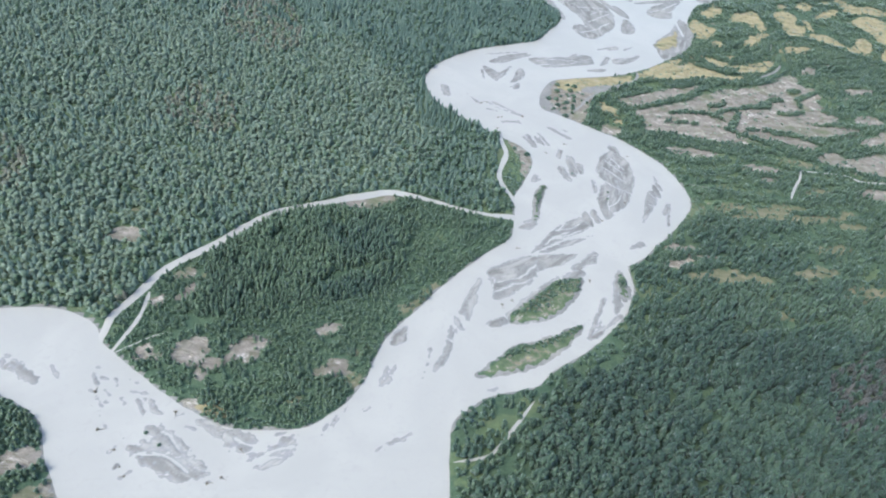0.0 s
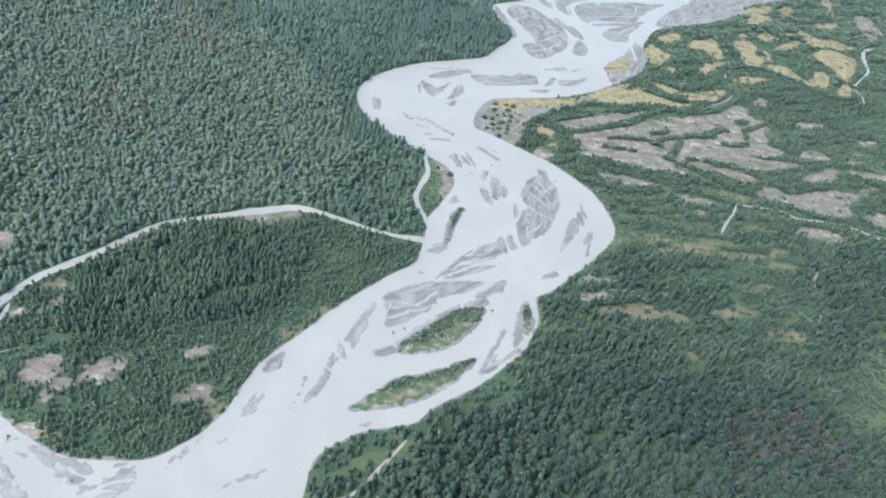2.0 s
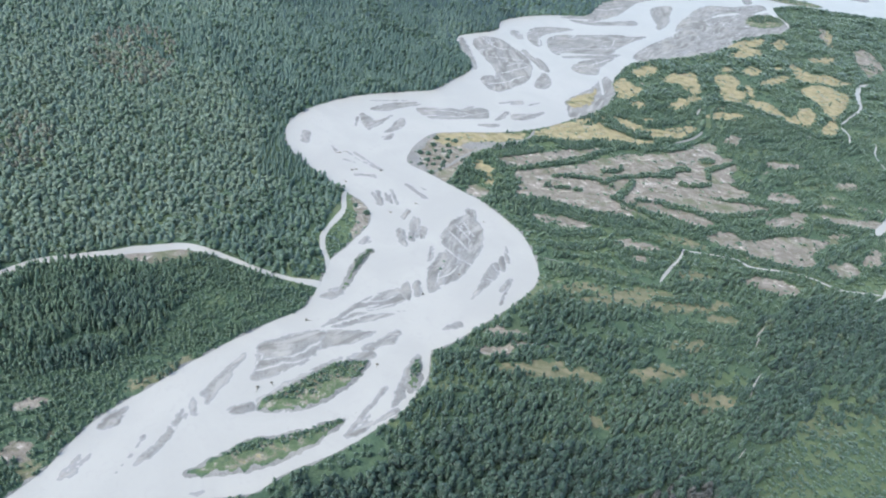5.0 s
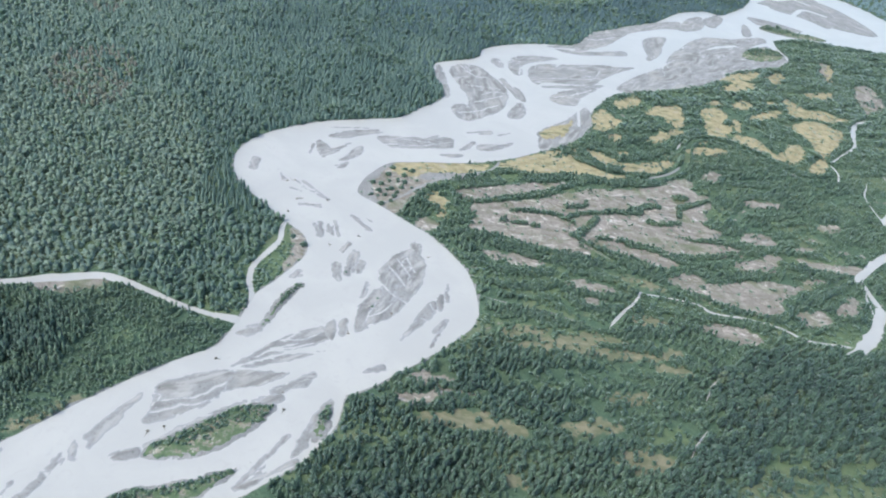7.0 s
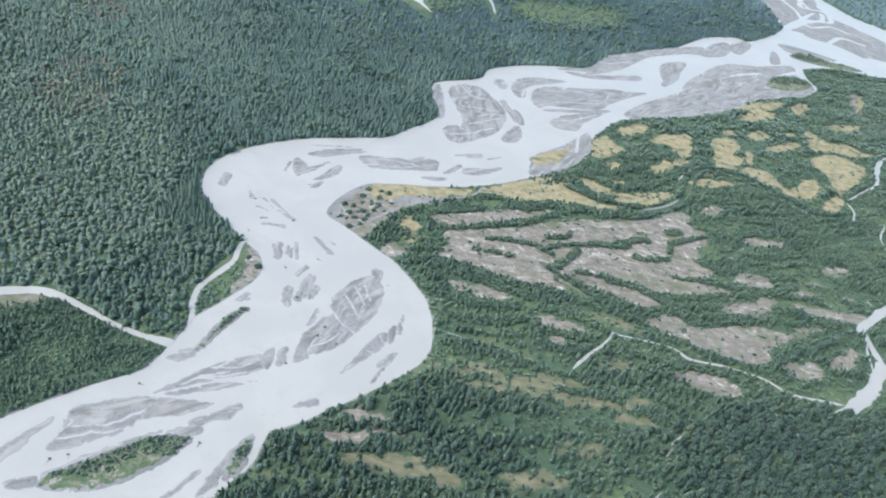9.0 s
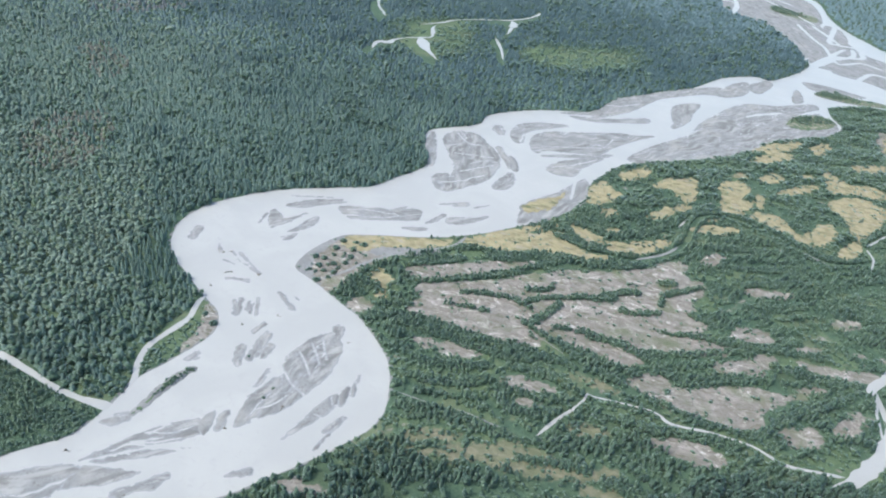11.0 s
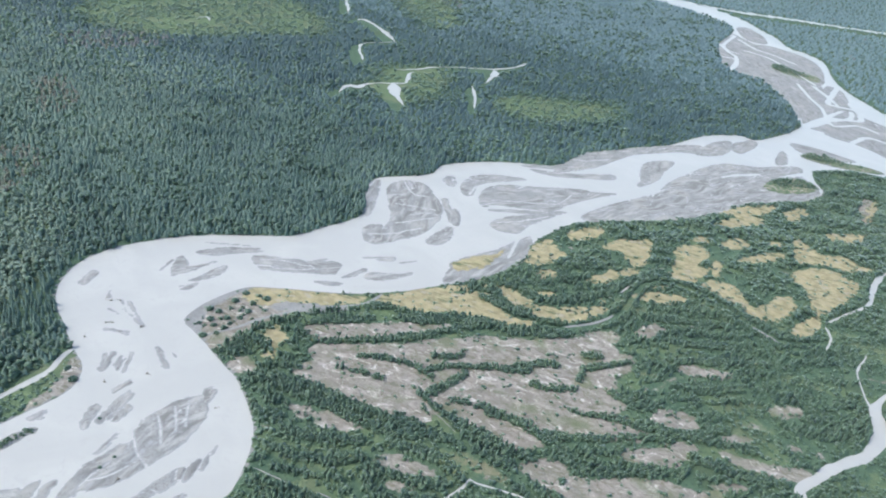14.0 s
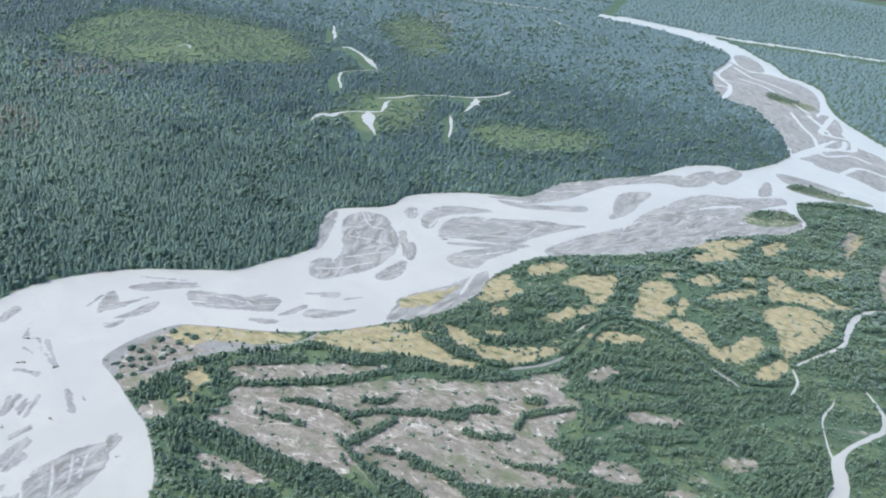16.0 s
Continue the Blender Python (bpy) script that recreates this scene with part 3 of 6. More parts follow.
PLAINS.append([(518, 719), (530, 728), (547, 719), (524, 710)])
PLAINS.append([(606, 765), (624, 778), (628, 773), (611, 760)])
PLAINS.append([(580, 626), (590, 642), (604, 653), (606, 645), (599, 632), (582, 620)])
PLAINS.append([(539, 605), (550, 613), (558, 607), (557, 599), (542, 595)])
PLAINS.append([(457, 567), (482, 571), (486, 563), (468, 556)])
PLAINS.append([(339, 583), (353, 591), (366, 589), (378, 588), (363, 582), (348, 581)])
PLAINS.append([(350, 569), (361, 575), (368, 570), (363, 564), (355, 563)])
PLAINS.append([(286, 606), (302, 612), (319, 612), (309, 602), (292, 596)])
PLAINS.append([(268, 601), (277, 608), (283, 601), (276, 596)])
PLAINS.append([(227, 446), (234, 452), (260, 454), (240, 442)])
PLAINS.append([(226, 428), (239, 434), (255, 443), (266, 443), (280, 446), (253, 435), (241, 425)])
PLAINS.append([(447, 563), (469, 569), (490, 566), (493, 558), (476, 555), (455, 559)])
PLAINS.append([(543, 608), (560, 619), (565, 606), (548, 599)])
PLAINS.append([(-132.3, 358.1), (-126.9, 365.8), (-120.6, 370.2), (-120.1, 361.1), (-126.7, 357.9)])
PLAINS.append([(-125.5, 340.1), (-122.6, 349.7), (-117.8, 352.0), (-115.1, 341.6), (-121.1, 337.1)])
PLAINS.append([(-140.4, 330.2), (-138.8, 336.7), (-132.0, 340.3), (-130.2, 331.6), (-134.8, 323.4)])
PLAINS.append([(-91.0, 286.8), (-85.0, 296.5), (-76.7, 305.4), (-69.2, 311.1), (-62.0, 310.1), (-62.8, 305.3), (-68.7, 299.9), (-68.7, 291.7), (-77.4, 292.9), (-86.2, 287.4)])
PLAINS.append([(-115.0, 296.0), (-108.5, 302.8), (-102.9, 303.5), (-103.7, 297.4), (-97.5, 292.7), (-96.5, 286.2), (-103.8, 285.3), (-114.9, 289.7)])
PLAINS.append([(-134.2, 288.2), (-131.4, 295.3), (-128.1, 289.9)])
PLAINS.append([(-125.6, 287.1), (-120.6, 292.1), (-117.7, 288.0)])
PLAINS.append([(-29.1, 287.5), (-19.8, 295.3), (-12.3, 296.2), (-12.3, 289.5), (-22.3, 287.4)])
PLAINS.append([(-102.9, 252.4), (-97.4, 260.9), (-91.3, 255.6), (-93.6, 252.2)])
PLAINS.append([(-31.6, 318.9), (-27.1, 326.4), (-19.8, 326.3)])
PLAINS.append([(-98.8, 278.5), (-94.9, 279.8), (-95.6, 274.7)])
PLAINS.append([(-178.9, 212.6), (-171.0, 220.1), (-160.2, 217.7), (-163.3, 215.1), (-171.8, 209.0)])
PLAINS.append([(-164.9, 193.2), (-156.4, 198.5), (-146.4, 200.3), (-145.3, 194.2)])
PLAINS.append([(-185.5, 390.9), (-181.3, 401.1), (-167.8, 401.5), (-166.4, 391.0)])
PLAINS.append([(-34.5, 458.5), (-24.3, 467.9), (-0.1, 476.3), (11.5, 474.6), (5.1, 465.8), (-16.6, 457.3)])
SHORES = []
SHORES.append([(149, 647), (145, 671), (146, 695), (152, 718), (163, 727), (189, 739), (169, 717), (163, 702), (161, 680), (161, 656), (168, 641)])
SHORES.append([(199, 700), (203, 713), (229, 723), (264, 738), (250, 723), (217, 706)])
MEADOWS = []
MEADOWS.append([(171, 714), (183, 731), (219, 744), (245, 746), (262, 756), (261, 746), (229, 723), (201, 707), (183, 701)])
MEADOWS.append([(268, 754), (290, 782), (323, 813), (342, 824), (327, 799), (355, 815), (383, 790), (408, 794), (382, 770), (345, 774), (308, 759), (284, 754)])
MEADOWS.append([(349, 835), (361, 838), (390, 829), (400, 819), (428, 827), (457, 847), (458, 863), (464, 861), (463, 844), (449, 825), (431, 807), (406, 801), (387, 804), (372, 814), (358, 825)])
MEADOWS.append([(386, 838), (411, 847), (410, 840), (392, 834)])
MEADOWS.append([(441, 891), (456, 916), (477, 939), (489, 937), (468, 909), (452, 894)])
MEADOWS.append([(450, 969), (461, 993), (472, 1005), (497, 1013), (496, 970), (488, 946), (476, 958), (471, 975)])
MEADOWS.append([(378, 905), (380, 940), (393, 955), (402, 940), (413, 926), (395, 896), (384, 892)])
MEADOWS.append([(391, 881), (404, 891), (409, 880), (402, 870)])
MEADOWS.append([(408, 979), (421, 1003), (442, 1024), (441, 1000), (419, 971)])
MEADOWS.append([(521, 946), (526, 988), (528, 1008), (559, 1027), (550, 989), (559, 981), (544, 947), (529, 939)])
MEADOWS.append([(555, 948), (561, 961), (581, 963), (592, 951), (602, 934), (611, 911), (598, 909), (580, 932), (565, 941)])
MEADOWS.append([(612, 917), (607, 927), (626, 953), (645, 975), (645, 952), (640, 930), (622, 914)])
MEADOWS.append([(654, 1031), (672, 1051), (698, 1064), (714, 1054), (725, 1047), (713, 1014), (697, 987), (684, 974), (658, 911), (636, 899), (657, 942), (666, 964), (662, 997), (655, 1012)])
MEADOWS.append([(662, 1124), (676, 1133), (692, 1104), (719, 1113), (741, 1097), (746, 1093), (718, 1073), (701, 1080), (671, 1065), (662, 1071)])
MEADOWS.append([(707, 1164), (738, 1189), (768, 1203), (748, 1166), (725, 1151)])
MEADOWS.append([(594, 1029), (624, 1062), (647, 1076), (642, 1056), (609, 1032)])
MEADOWS.append([(630, 1096), (647, 1107), (652, 1095), (639, 1086)])
MEADOWS.append([(579, 1061), (600, 1085), (606, 1073), (585, 1053)])
MEADOWS.append([(528, 1018), (553, 1041), (560, 1034), (535, 1013)])
MEADOWS.append([(541, 1048), (557, 1066), (560, 1052)])
MEADOWS.append([(568, 1105), (597, 1150), (625, 1163), (632, 1155), (595, 1114)])
MEADOWS.append([(576, 1154), (613, 1194), (652, 1226), (654, 1206), (626, 1175), (590, 1154)])
MEADOWS.append([(665, 1213), (690, 1240), (691, 1221), (672, 1181), (662, 1184)])
MEADOWS.append([(772, 1255), (789, 1306), (803, 1335), (789, 1276), (778, 1250)])
MEADOWS.append([(487, 885), (502, 902), (530, 909), (538, 905), (508, 886)])
MEADOWS.append([(502, 911), (518, 924), (507, 908)])
MEADOWS.append([(565, 998), (574, 1011), (570, 975)])
MEADOWS.append([(210, 672), (215, 681), (225, 676), (230, 658), (232, 640), (228, 638), (218, 660)])
MEADOWS.append([(-89.6, 255.0), (-85.6, 264.2), (-82.0, 262.6), (-75.2, 253.4), (-81.1, 252.0)])
GLADES = []
GLADES.append([(-516, 1326), (-589, 1522), (-562, 1661), (-418, 1695), (-275, 1730), (-153, 1597), (-232, 1443), (-337, 1319), (-426, 1265)])
GLADES.append([(-132, 1930), (-180, 2169), (-78, 2103), (23, 1886), (-6, 1777)])
GLADES.append([(6, 1365), (50, 1452), (117, 1497), (135, 1337), (114, 1252), (43, 1287)])
GLADES.append([(109, 355), (133, 375), (154, 396), (153, 386), (138, 364), (120, 352)])
GLADES.append([(53, 236), (74, 257), (99, 276), (102, 268), (83, 243), (63, 226), (53, 226)])
GLADES.append([(243, 1383), (291, 1460), (362, 1498), (419, 1502), (392, 1428), (301, 1337)])
GLADES.append([(108, 495), (111, 477), (105, 466), (88, 468), (98, 485), (99, 501), (95, 521), (100, 561), (103, 588), (117, 581), (130, 559), (128, 538), (118, 520), (113, 505)])
GLADES.append([(-160, 304), (-160, 318), (-154, 329), (-150, 332), (-151, 312), (-154, 298), (-156, 296)])
GLADES.append([(406, 588), (429, 590), (452, 591), (458, 580), (438, 577), (411, 577)])
GLADES.append([(262, 576), (289, 572), (323, 568), (318, 558), (285, 558)])
GLADES.append([(387, 610), (399, 600), (396, 590), (381, 599)])
GLADES.append([(25, 420), (41, 434), (53, 434), (37, 418)])
GREENS = []
GREENS.append([(459, 430), (491, 450), (528, 459), (545, 447), (514, 358), (471, 327), (395, 336), (423, 382)])
GROVES = []
GROVES.append([(111, 291), (131, 307), (168, 321), (205, 346), (255, 347), (292, 336), (342, 337), (391, 317), (322, 193), (111, 179), (96, 244)])
GROVES.append([(440, 488), (470, 529), (533, 562), (606, 577), (692, 602), (634, 465), (443, 407)])
GROVES.append([(204, 347), (245, 351), (298, 358), (353, 369), (386, 354), (372, 297), (187, 266)])
BANDS = []
BANDS.append([(389, 805, 2.2), (414, 788, 2.9), (445, 803, 3.6), (473, 835, 3.6), (490, 893, 4.3), (508, 925, 4.3), (546, 926, 4.3), (584, 896, 5.0), (623, 877, 4.3), (662, 894, 4.3)])
BANDS.append([(353, 834, 2.9), (372, 810, 3.6), (391, 798, 2.9), (414, 788, 2.9)])
BANDS.append([(270, 744, 2.0), (291, 750, 2.4), (314, 749, 3.1), (334, 759, 3.2), (352, 765, 3.2), (372, 770, 3.6), (387, 771, 3.6), (406, 774, 3.6), (425, 781, 3.9), (438, 790, 2.9)])
BANDS.append([(299, 739, 3.1), (314, 742, 3.1), (331, 751, 2.7)])
BANDS.append([(237, 698, 1.8), (251, 708, 2.2), (267, 718, 2.2), (277, 726, 1.8)])
BANDS.append([(248, 676, 1.7), (263, 683, 1.7), (282, 695, 2.0), (301, 708, 2.4), (321, 722, 2.7), (336, 737, 2.3), (347, 749, 2.0), (359, 759, 1.8)])
BANDS.append([(225, 612, 2.3), (242, 622, 2.7), (262, 627, 2.4), (278, 627, 2.2), (294, 625, 2.4), (312, 623, 2.7), (334, 621, 2.7), (355, 621, 3.1), (374, 625, 2.6), (393, 630, 2.1)])
BANDS.append([(280, 656, 0.9), (293, 658, 0.9), (301, 660, 0.8)])
BANDS.append([(287, 677, 1.3), (306, 683, 1.6), (319, 684, 1.3), (333, 685, 1.0)])
BANDS.append([(332, 683, 0.8), (345, 679, 0.8)])
BANDS.append([(308, 659, 1.2), (312, 661, 1.2)])
BANDS.append([(339, 704, 2.0), (349, 707, 2.0), (360, 713, 1.6), (360, 722, 0.8)])
BANDS.append([(339, 683, 0.9), (353, 696, 1.6), (369, 704, 2.0), (390, 713, 1.7), (405, 718, 1.7), (414, 720, 1.0)])
BANDS.append([(350, 660, 2.0), (358, 673, 2.0), (364, 683, 2.0), (369, 695, 1.3)])
BANDS.append([(342, 658, 0.8), (356, 649, 1.0), (369, 643, 1.5), (381, 639, 2.2), (396, 637, 2.2), (409, 634, 2.1)])
BANDS.append([(387, 663, 1.6), (398, 660, 2.1), (411, 659, 2.4), (424, 657, 2.7), (437, 655, 2.4), (453, 659, 2.2)])
BANDS.append([(368, 660, 0.8), (381, 662, 0.9)])
BANDS.append([(404, 722, 1.6), (414, 730, 2.2), (427, 738, 2.4), (434, 738, 1.4)])
BANDS.append([(421, 707, 1.2), (430, 706, 1.3), (441, 710, 1.2), (451, 718, 1.4)])
BANDS.append([(453, 729, 0.8), (455, 738, 1.0), (456, 746, 0.8)])
BANDS.append([(459, 748, 1.5), (476, 762, 1.6), (491, 774, 1.3)])
BANDS.append([(454, 765, 2.2), (466, 768, 2.2)])
BANDS.append([(476, 695, 1.2), (488, 697, 1.8), (503, 696, 2.1), (520, 699, 2.1), (540, 704, 1.9), (566, 722, 1.6)])
BANDS.append([(448, 691, 0.8), (461, 690, 0.8), (470, 692, 0.8)])
BANDS.append([(355, 807, 1.9), (372, 801, 2.2), (389, 796, 2.0), (407, 795, 2.1), (432, 800, 1.6), (451, 813, 1.5), (467, 829, 1.3), (478, 846, 1.1), (482, 864, 0.8), (485, 893, 0.8)])
BANDS.append([(473, 910, 2.3), (495, 926, 3.1), (518, 933, 3.4), (538, 935, 3.9), (557, 927, 3.5), (576, 917, 3.4), (594, 905, 3.2), (609, 895, 3.5)])
BANDS.append([(356, 835, 1.9), (377, 838, 1.9), (394, 835, 2.6), (406, 831, 2.8), (425, 842, 2.5), (445, 859, 2.3), (462, 880, 2.0), (477, 902, 2.0)])
BANDS.append([(479, 725, 1.2), (493, 720, 1.3), (510, 722, 1.6)])
BANDS.append([(526, 793, 1.8), (555, 808, 2.5), (579, 821, 2.7), (604, 829, 2.4)])
BANDS.append([(531, 759, 2.4), (554, 768, 2.4), (582, 781, 2.0)])
BANDS.append([(499, 852, 2.8), (520, 858, 3.2), (551, 867, 3.2), (577, 875, 2.7)])
BANDS.append([(526, 823, 2.1), (550, 830, 2.5), (580, 841, 2.5)])
BANDS.append([(228, 617, 2.5), (246, 620, 2.7), (269, 617, 2.5), (292, 615, 2.8), (315, 611, 2.7), (337, 610, 2.6), (353, 613, 2.3)])
BANDS.append([(233, 594, 1.2), (258, 588, 1.4), (281, 582, 1.5), (301, 585, 1.9), (324, 594, 1.6)])
BANDS.append([(337, 626, 2.4), (354, 626, 2.6), (372, 622, 2.5), (394, 619, 2.5), (410, 618, 2.2), (423, 615, 1.6)])
BANDS.append([(351, 643, 1.1), (365, 639, 1.6), (379, 634, 2.0), (401, 631, 2.0), (422, 629, 2.3), (434, 628, 1.7)])
BANDS.append([(271, 563, 1.5), (291, 564, 1.8), (310, 568, 1.8), (328, 578, 1.5)])
BANDS.append([(343, 600, 2.2), (359, 602, 2.2), (376, 599, 2.2), (389, 593, 2.0), (400, 588, 1.3)])
BANDS.append([(337, 573, 1.5), (349, 575, 1.5), (369, 575, 2.0), (387, 582, 1.8)])
BANDS.append([(339, 565, 0.8), (349, 556, 1.4), (364, 557, 1.6), (382, 567, 1.4)])
BANDS.append([(285, 527, 1.8), (302, 531, 1.6), (321, 534, 1.6), (339, 534, 1.5), (358, 534, 1.5), (372, 535, 1.5), (394, 540, 1.5), (411, 545, 1.3)])
BANDS.append([(390, 664, 2.2), (406, 660, 2.5), (424, 657, 2.7), (441, 651, 2.7), (454, 641, 2.9), (467, 633, 3.5), (483, 640, 3.3), (499, 645, 2.5), (520, 654, 1.9)])
BANDS.append([(481, 696, 2.1), (501, 696, 2.4), (523, 700, 2.4), (545, 702, 2.4), (572, 708, 2.4), (589, 708, 2.1)])
BANDS.append([(462, 664, 1.8), (483, 673, 2.0), (505, 685, 1.8), (527, 692, 1.6)])
BANDS.append([(543, 681, 3.0), (555, 679, 3.3), (572, 678, 2.9), (588, 678, 2.4), (609, 684, 2.1)])
BANDS.append([(444, 604, 1.8), (459, 601, 1.8), (475, 595, 2.0), (494, 593, 2.0), (512, 594, 2.0), (524, 598, 1.5), (536, 613, 1.2), (553, 631, 1.6), (575, 646, 1.6), (598, 667, 1.4)])
BANDS.append([(407, 574, 1.4), (427, 573, 1.7), (445, 573, 1.9), (464, 575, 1.9), (482, 576, 1.9), (500, 575, 2.1)])
BANDS.append([(277, 533, 2.3), (297, 536, 2.6), (319, 535, 2.6), (340, 533, 2.2), (361, 533, 2.0), (386, 537, 1.7), (415, 544, 1.7)])
BANDS.append([(235, 437, 1.3), (254, 445, 1.3), (272, 450, 1.3)])
BANDS.append([(236, 418, 1.4), (258, 429, 1.6), (278, 434, 1.6), (293, 432, 1.5), (308, 426, 1.6), (319, 421, 1.5)])
BANDS.append([(414, 515, 1.8), (429, 513, 2.1), (445, 509, 2.1)])
BANDS.append([(361, 515, 1.1), (385, 519, 1.4), (406, 521, 1.1)])
CUTS = []
CUTS.append([(587, 1288, 2), (611, 1313, 3), (642, 1338, 3)])
CUTS.append([(674, 1348, 2), (708, 1386, 4), (720, 1381, 5), (732, 1349, 5)])
CUTS.append([(664, 2475, 6), (623, 2411, 5), (616, 2315, 5), (640, 2239, 4), (663, 2222, 3)])
CUTS.append([(614, 2144, 4), (651, 2144, 5), (639, 2047, 5), (625, 1983, 5)])
CUTS.append([(745, 1657, 7), (772, 1699, 7), (802, 1746, 6), (814, 1793, 5), (846, 1852, 4)])
CUTS.append([(802, 1746, 5), (851, 1802, 5), (865, 1861, 5)])
CUTS.append([(816, 2030, 5), (838, 1930, 4), (843, 1892, 3)])
CUTS.append([(666, 2470, 5), (630, 2308, 5), (634, 2233, 5), (653, 2179, 5), (650, 2088, 5), (629, 2003, 5)])
CUTS.append([(681, 2284, 4), (730, 2260, 4), (764, 2197, 4), (821, 2049, 4)])
CUTS.append([(752, 1676, 6), (801, 1763, 6), (849, 1789, 6), (874, 1810, 6), (878, 1880, 6), (840, 1885, 6), (827, 1904, 6), (870, 2059, 6)])
CUTS.append([(801, 1763, 4), (810, 1720, 4), (858, 1760, 4), (890, 1740, 4)])
CUTS.append([(813, 1603, 5), (860, 1686, 5), (903, 1672, 5)])
CUTS.append([(674, 2429, 4), (713, 2334, 4), (753, 2305, 4), (802, 2243, 4)])
CUTS.append([(780, 2021, 4), (791, 1911, 4), (804, 1836, 4), (801, 1763, 4)])
CUTS.append([(128.5, 436.2, 0.6), (138.5, 444.1, 0.9), (160.0, 449.8, 0.9), (174.6, 453.7, 0.6)])
CUTS.append([(148.2, 466.1, 0.42), (142.0, 454.0, 0.42)])
CUTS.append([(87.6, 385.9, 0.5), (104.9, 394.6, 0.6), (119.1, 409.4, 0.6)])
CUTS.append([(82.8, 373.4, 0.5), (100.0, 384.8, 0.5), (115.7, 396.2, 0.5)])
CUTS.append([(-107.0, 224.8, 0.6), (-97.5, 222.2, 0.6), (-86.7, 214.7, 0.6)])
CUTS.append([(-101.4, 236.0, 0.5), (-92.7, 226.1, 0.5)])
CUTS.append([(-48.5, 228.5, 0.7), (-43.2, 232.6, 0.7), (-34.4, 235.2, 0.7)])
CUTS.append([(-50.2, 221.4, 0.6), (-45.1, 226.4, 0.6), (-39.2, 226.9, 0.6)])
CUTS.append([(-67.1, 237.6, 0.7), (-61.8, 234.4, 0.7), (-55.6, 233.9, 0.6)])
CUTS.append([(56.1, 336.8, 0.7), (54.2, 339.2, 0.7)])
CUTS.append([(54.8, 323.5, 0.6), (50.4, 326.9, 0.6)])
CUTS.append([(194.1, 558.2, 0.48), (202.3, 549.4, 0.54), (211.2, 537.1, 0.48)])
CUTS.append([(193.2, 535.4, 0.48), (202.4, 525.7, 0.54), (214.8, 518.9, 0.48)])
CUTS.append([(203.4, 579.2, 0.48), (209.7, 566.8, 0.48), (214.6, 557.9, 0.3)])
CUTS.append([(199.0, 569.8, 0.36), (204.6, 562.5, 0.42), (213.0, 550.2, 0.36)])
CUTS.append([(191.3, 496.4, 0.42), (199.8, 505.7, 0.48), (204.6, 515.0, 0.36)])
CUTS.append([(189.0, 488.4, 0.36), (190.7, 502.2, 0.42), (193.6, 512.7, 0.36)])
CUTS.append([(127.4, 435.4, 0.48), (142.4, 447.5, 0.6), (160.8, 457.9, 0.6)])
CUTS.append([(139.4, 454.4, 0.36), (152.3, 460.2, 0.48), (162.2, 469.3, 0.36)])
CUTS.append([(232.5, 523.2, 0.36), (236.8, 513.6, 0.36)])
CUTS.append([(226.4, 506.0, 0.3), (232.8, 504.7, 0.3)])
CUTS.append([(135.9, 445.2, 0.48), (150.3, 455.7, 0.42)])
CUTS.append([(359.8, 893.4, 1.5), (360.0, 914.6, 1.5), (361.5, 936.3, 1.5), (366.4, 949.3, 1.5)])
CUTS.append([(207.1, 1004.6, 0.6), (217.8, 988.2, 0.72), (231.1, 976.1, 0.72), (243.6, 979.5, 0.6)])
CUTS.append([(219.3, 942.7, 0.48), (237.7, 947.0, 0.6), (262.5, 952.2, 0.6)])
CUTS.append([(235.4, 899.0, 0.6), (251.4, 916.9, 0.6), (267.9, 935.3, 0.48)])
CUTS.append([(219.3, 860.3, 0.6), (242.7, 879.4, 0.72), (262.8, 902.1, 0.6)])
CUTS.append([(206.4, 959.1, 0.6), (218.4, 967.4, 0.48)])
CUTS.append([(241.8, 925.8, 0.42), (254.3, 937.2, 0.48), (268.6, 943.5, 0.36)])
CUTS.append([(285.2, 1013.3, 0.9), (287.9, 1042.7, 0.9), (301.1, 1061.6, 0.9), (332.3, 1083.6, 0.72)])
CUTS.append([(309.2, 1000.0, 0.9), (334.7, 1006.9, 0.9), (372.2, 1021.8, 0.9)])
CUTS.append([(312.5, 1014.3, 0.48), (343.4, 1030.0, 0.6), (393.7, 1056.9, 0.48)])
CUTS.append([(331.8, 961.6, 0.6), (358.8, 986.9, 0.6), (380.5, 1012.4, 0.6)])
CUTS.append([(115.6, 723.5, 0.3), (110.2, 714.9, 0.3)])
CUTS.append([(153.7, 763.1, 0.36), (171.8, 771.8, 0.42), (198.0, 776.2, 0.42)])
CUTS.append([(168.7, 756.4, 0.36), (191.9, 765.8, 0.36), (208.1, 778.8, 0.3)])
CUTS.append([(189.2, 782.4, 0.36), (204.9, 773.6, 0.36)])
CUTS.append([(396.0, 1089.5, 0.48), (392.0, 1068.3, 0.6), (378.9, 1041.7, 0.48)])
CUTS.append([(370.9, 1209.0, 1), (401.3, 1219.9, 1.2), (430.2, 1248.6, 1)])
DRY = []
DRY.append([(-195, 582), (-182, 612), (-152, 593), (-136, 552), (-164, 541), (-182, 555)])
DRY.append([(-196, 788), (-161, 833), (-123, 796), (-112, 725), (-144, 709), (-173, 735)])
DRY.append([(-320, 471), (-299, 488), (-273, 458), (-272, 429), (-300, 430)])
DRY.append([(-300, 999), (-297, 1032), (-228, 979), (-219, 936), (-241, 942)])
DRY.append([(-128, 2135), (-120, 2326), (-25, 2079), (-24, 1945)])
DRY.append([(-429, 1186), (-388, 1285), (-310, 1299), (-325, 1212), (-387, 1165)])
TWIGS = []
TWIGS.append([(306, 300), (330, 333), (359, 345), (385, 331), (387, 293), (338, 287)])
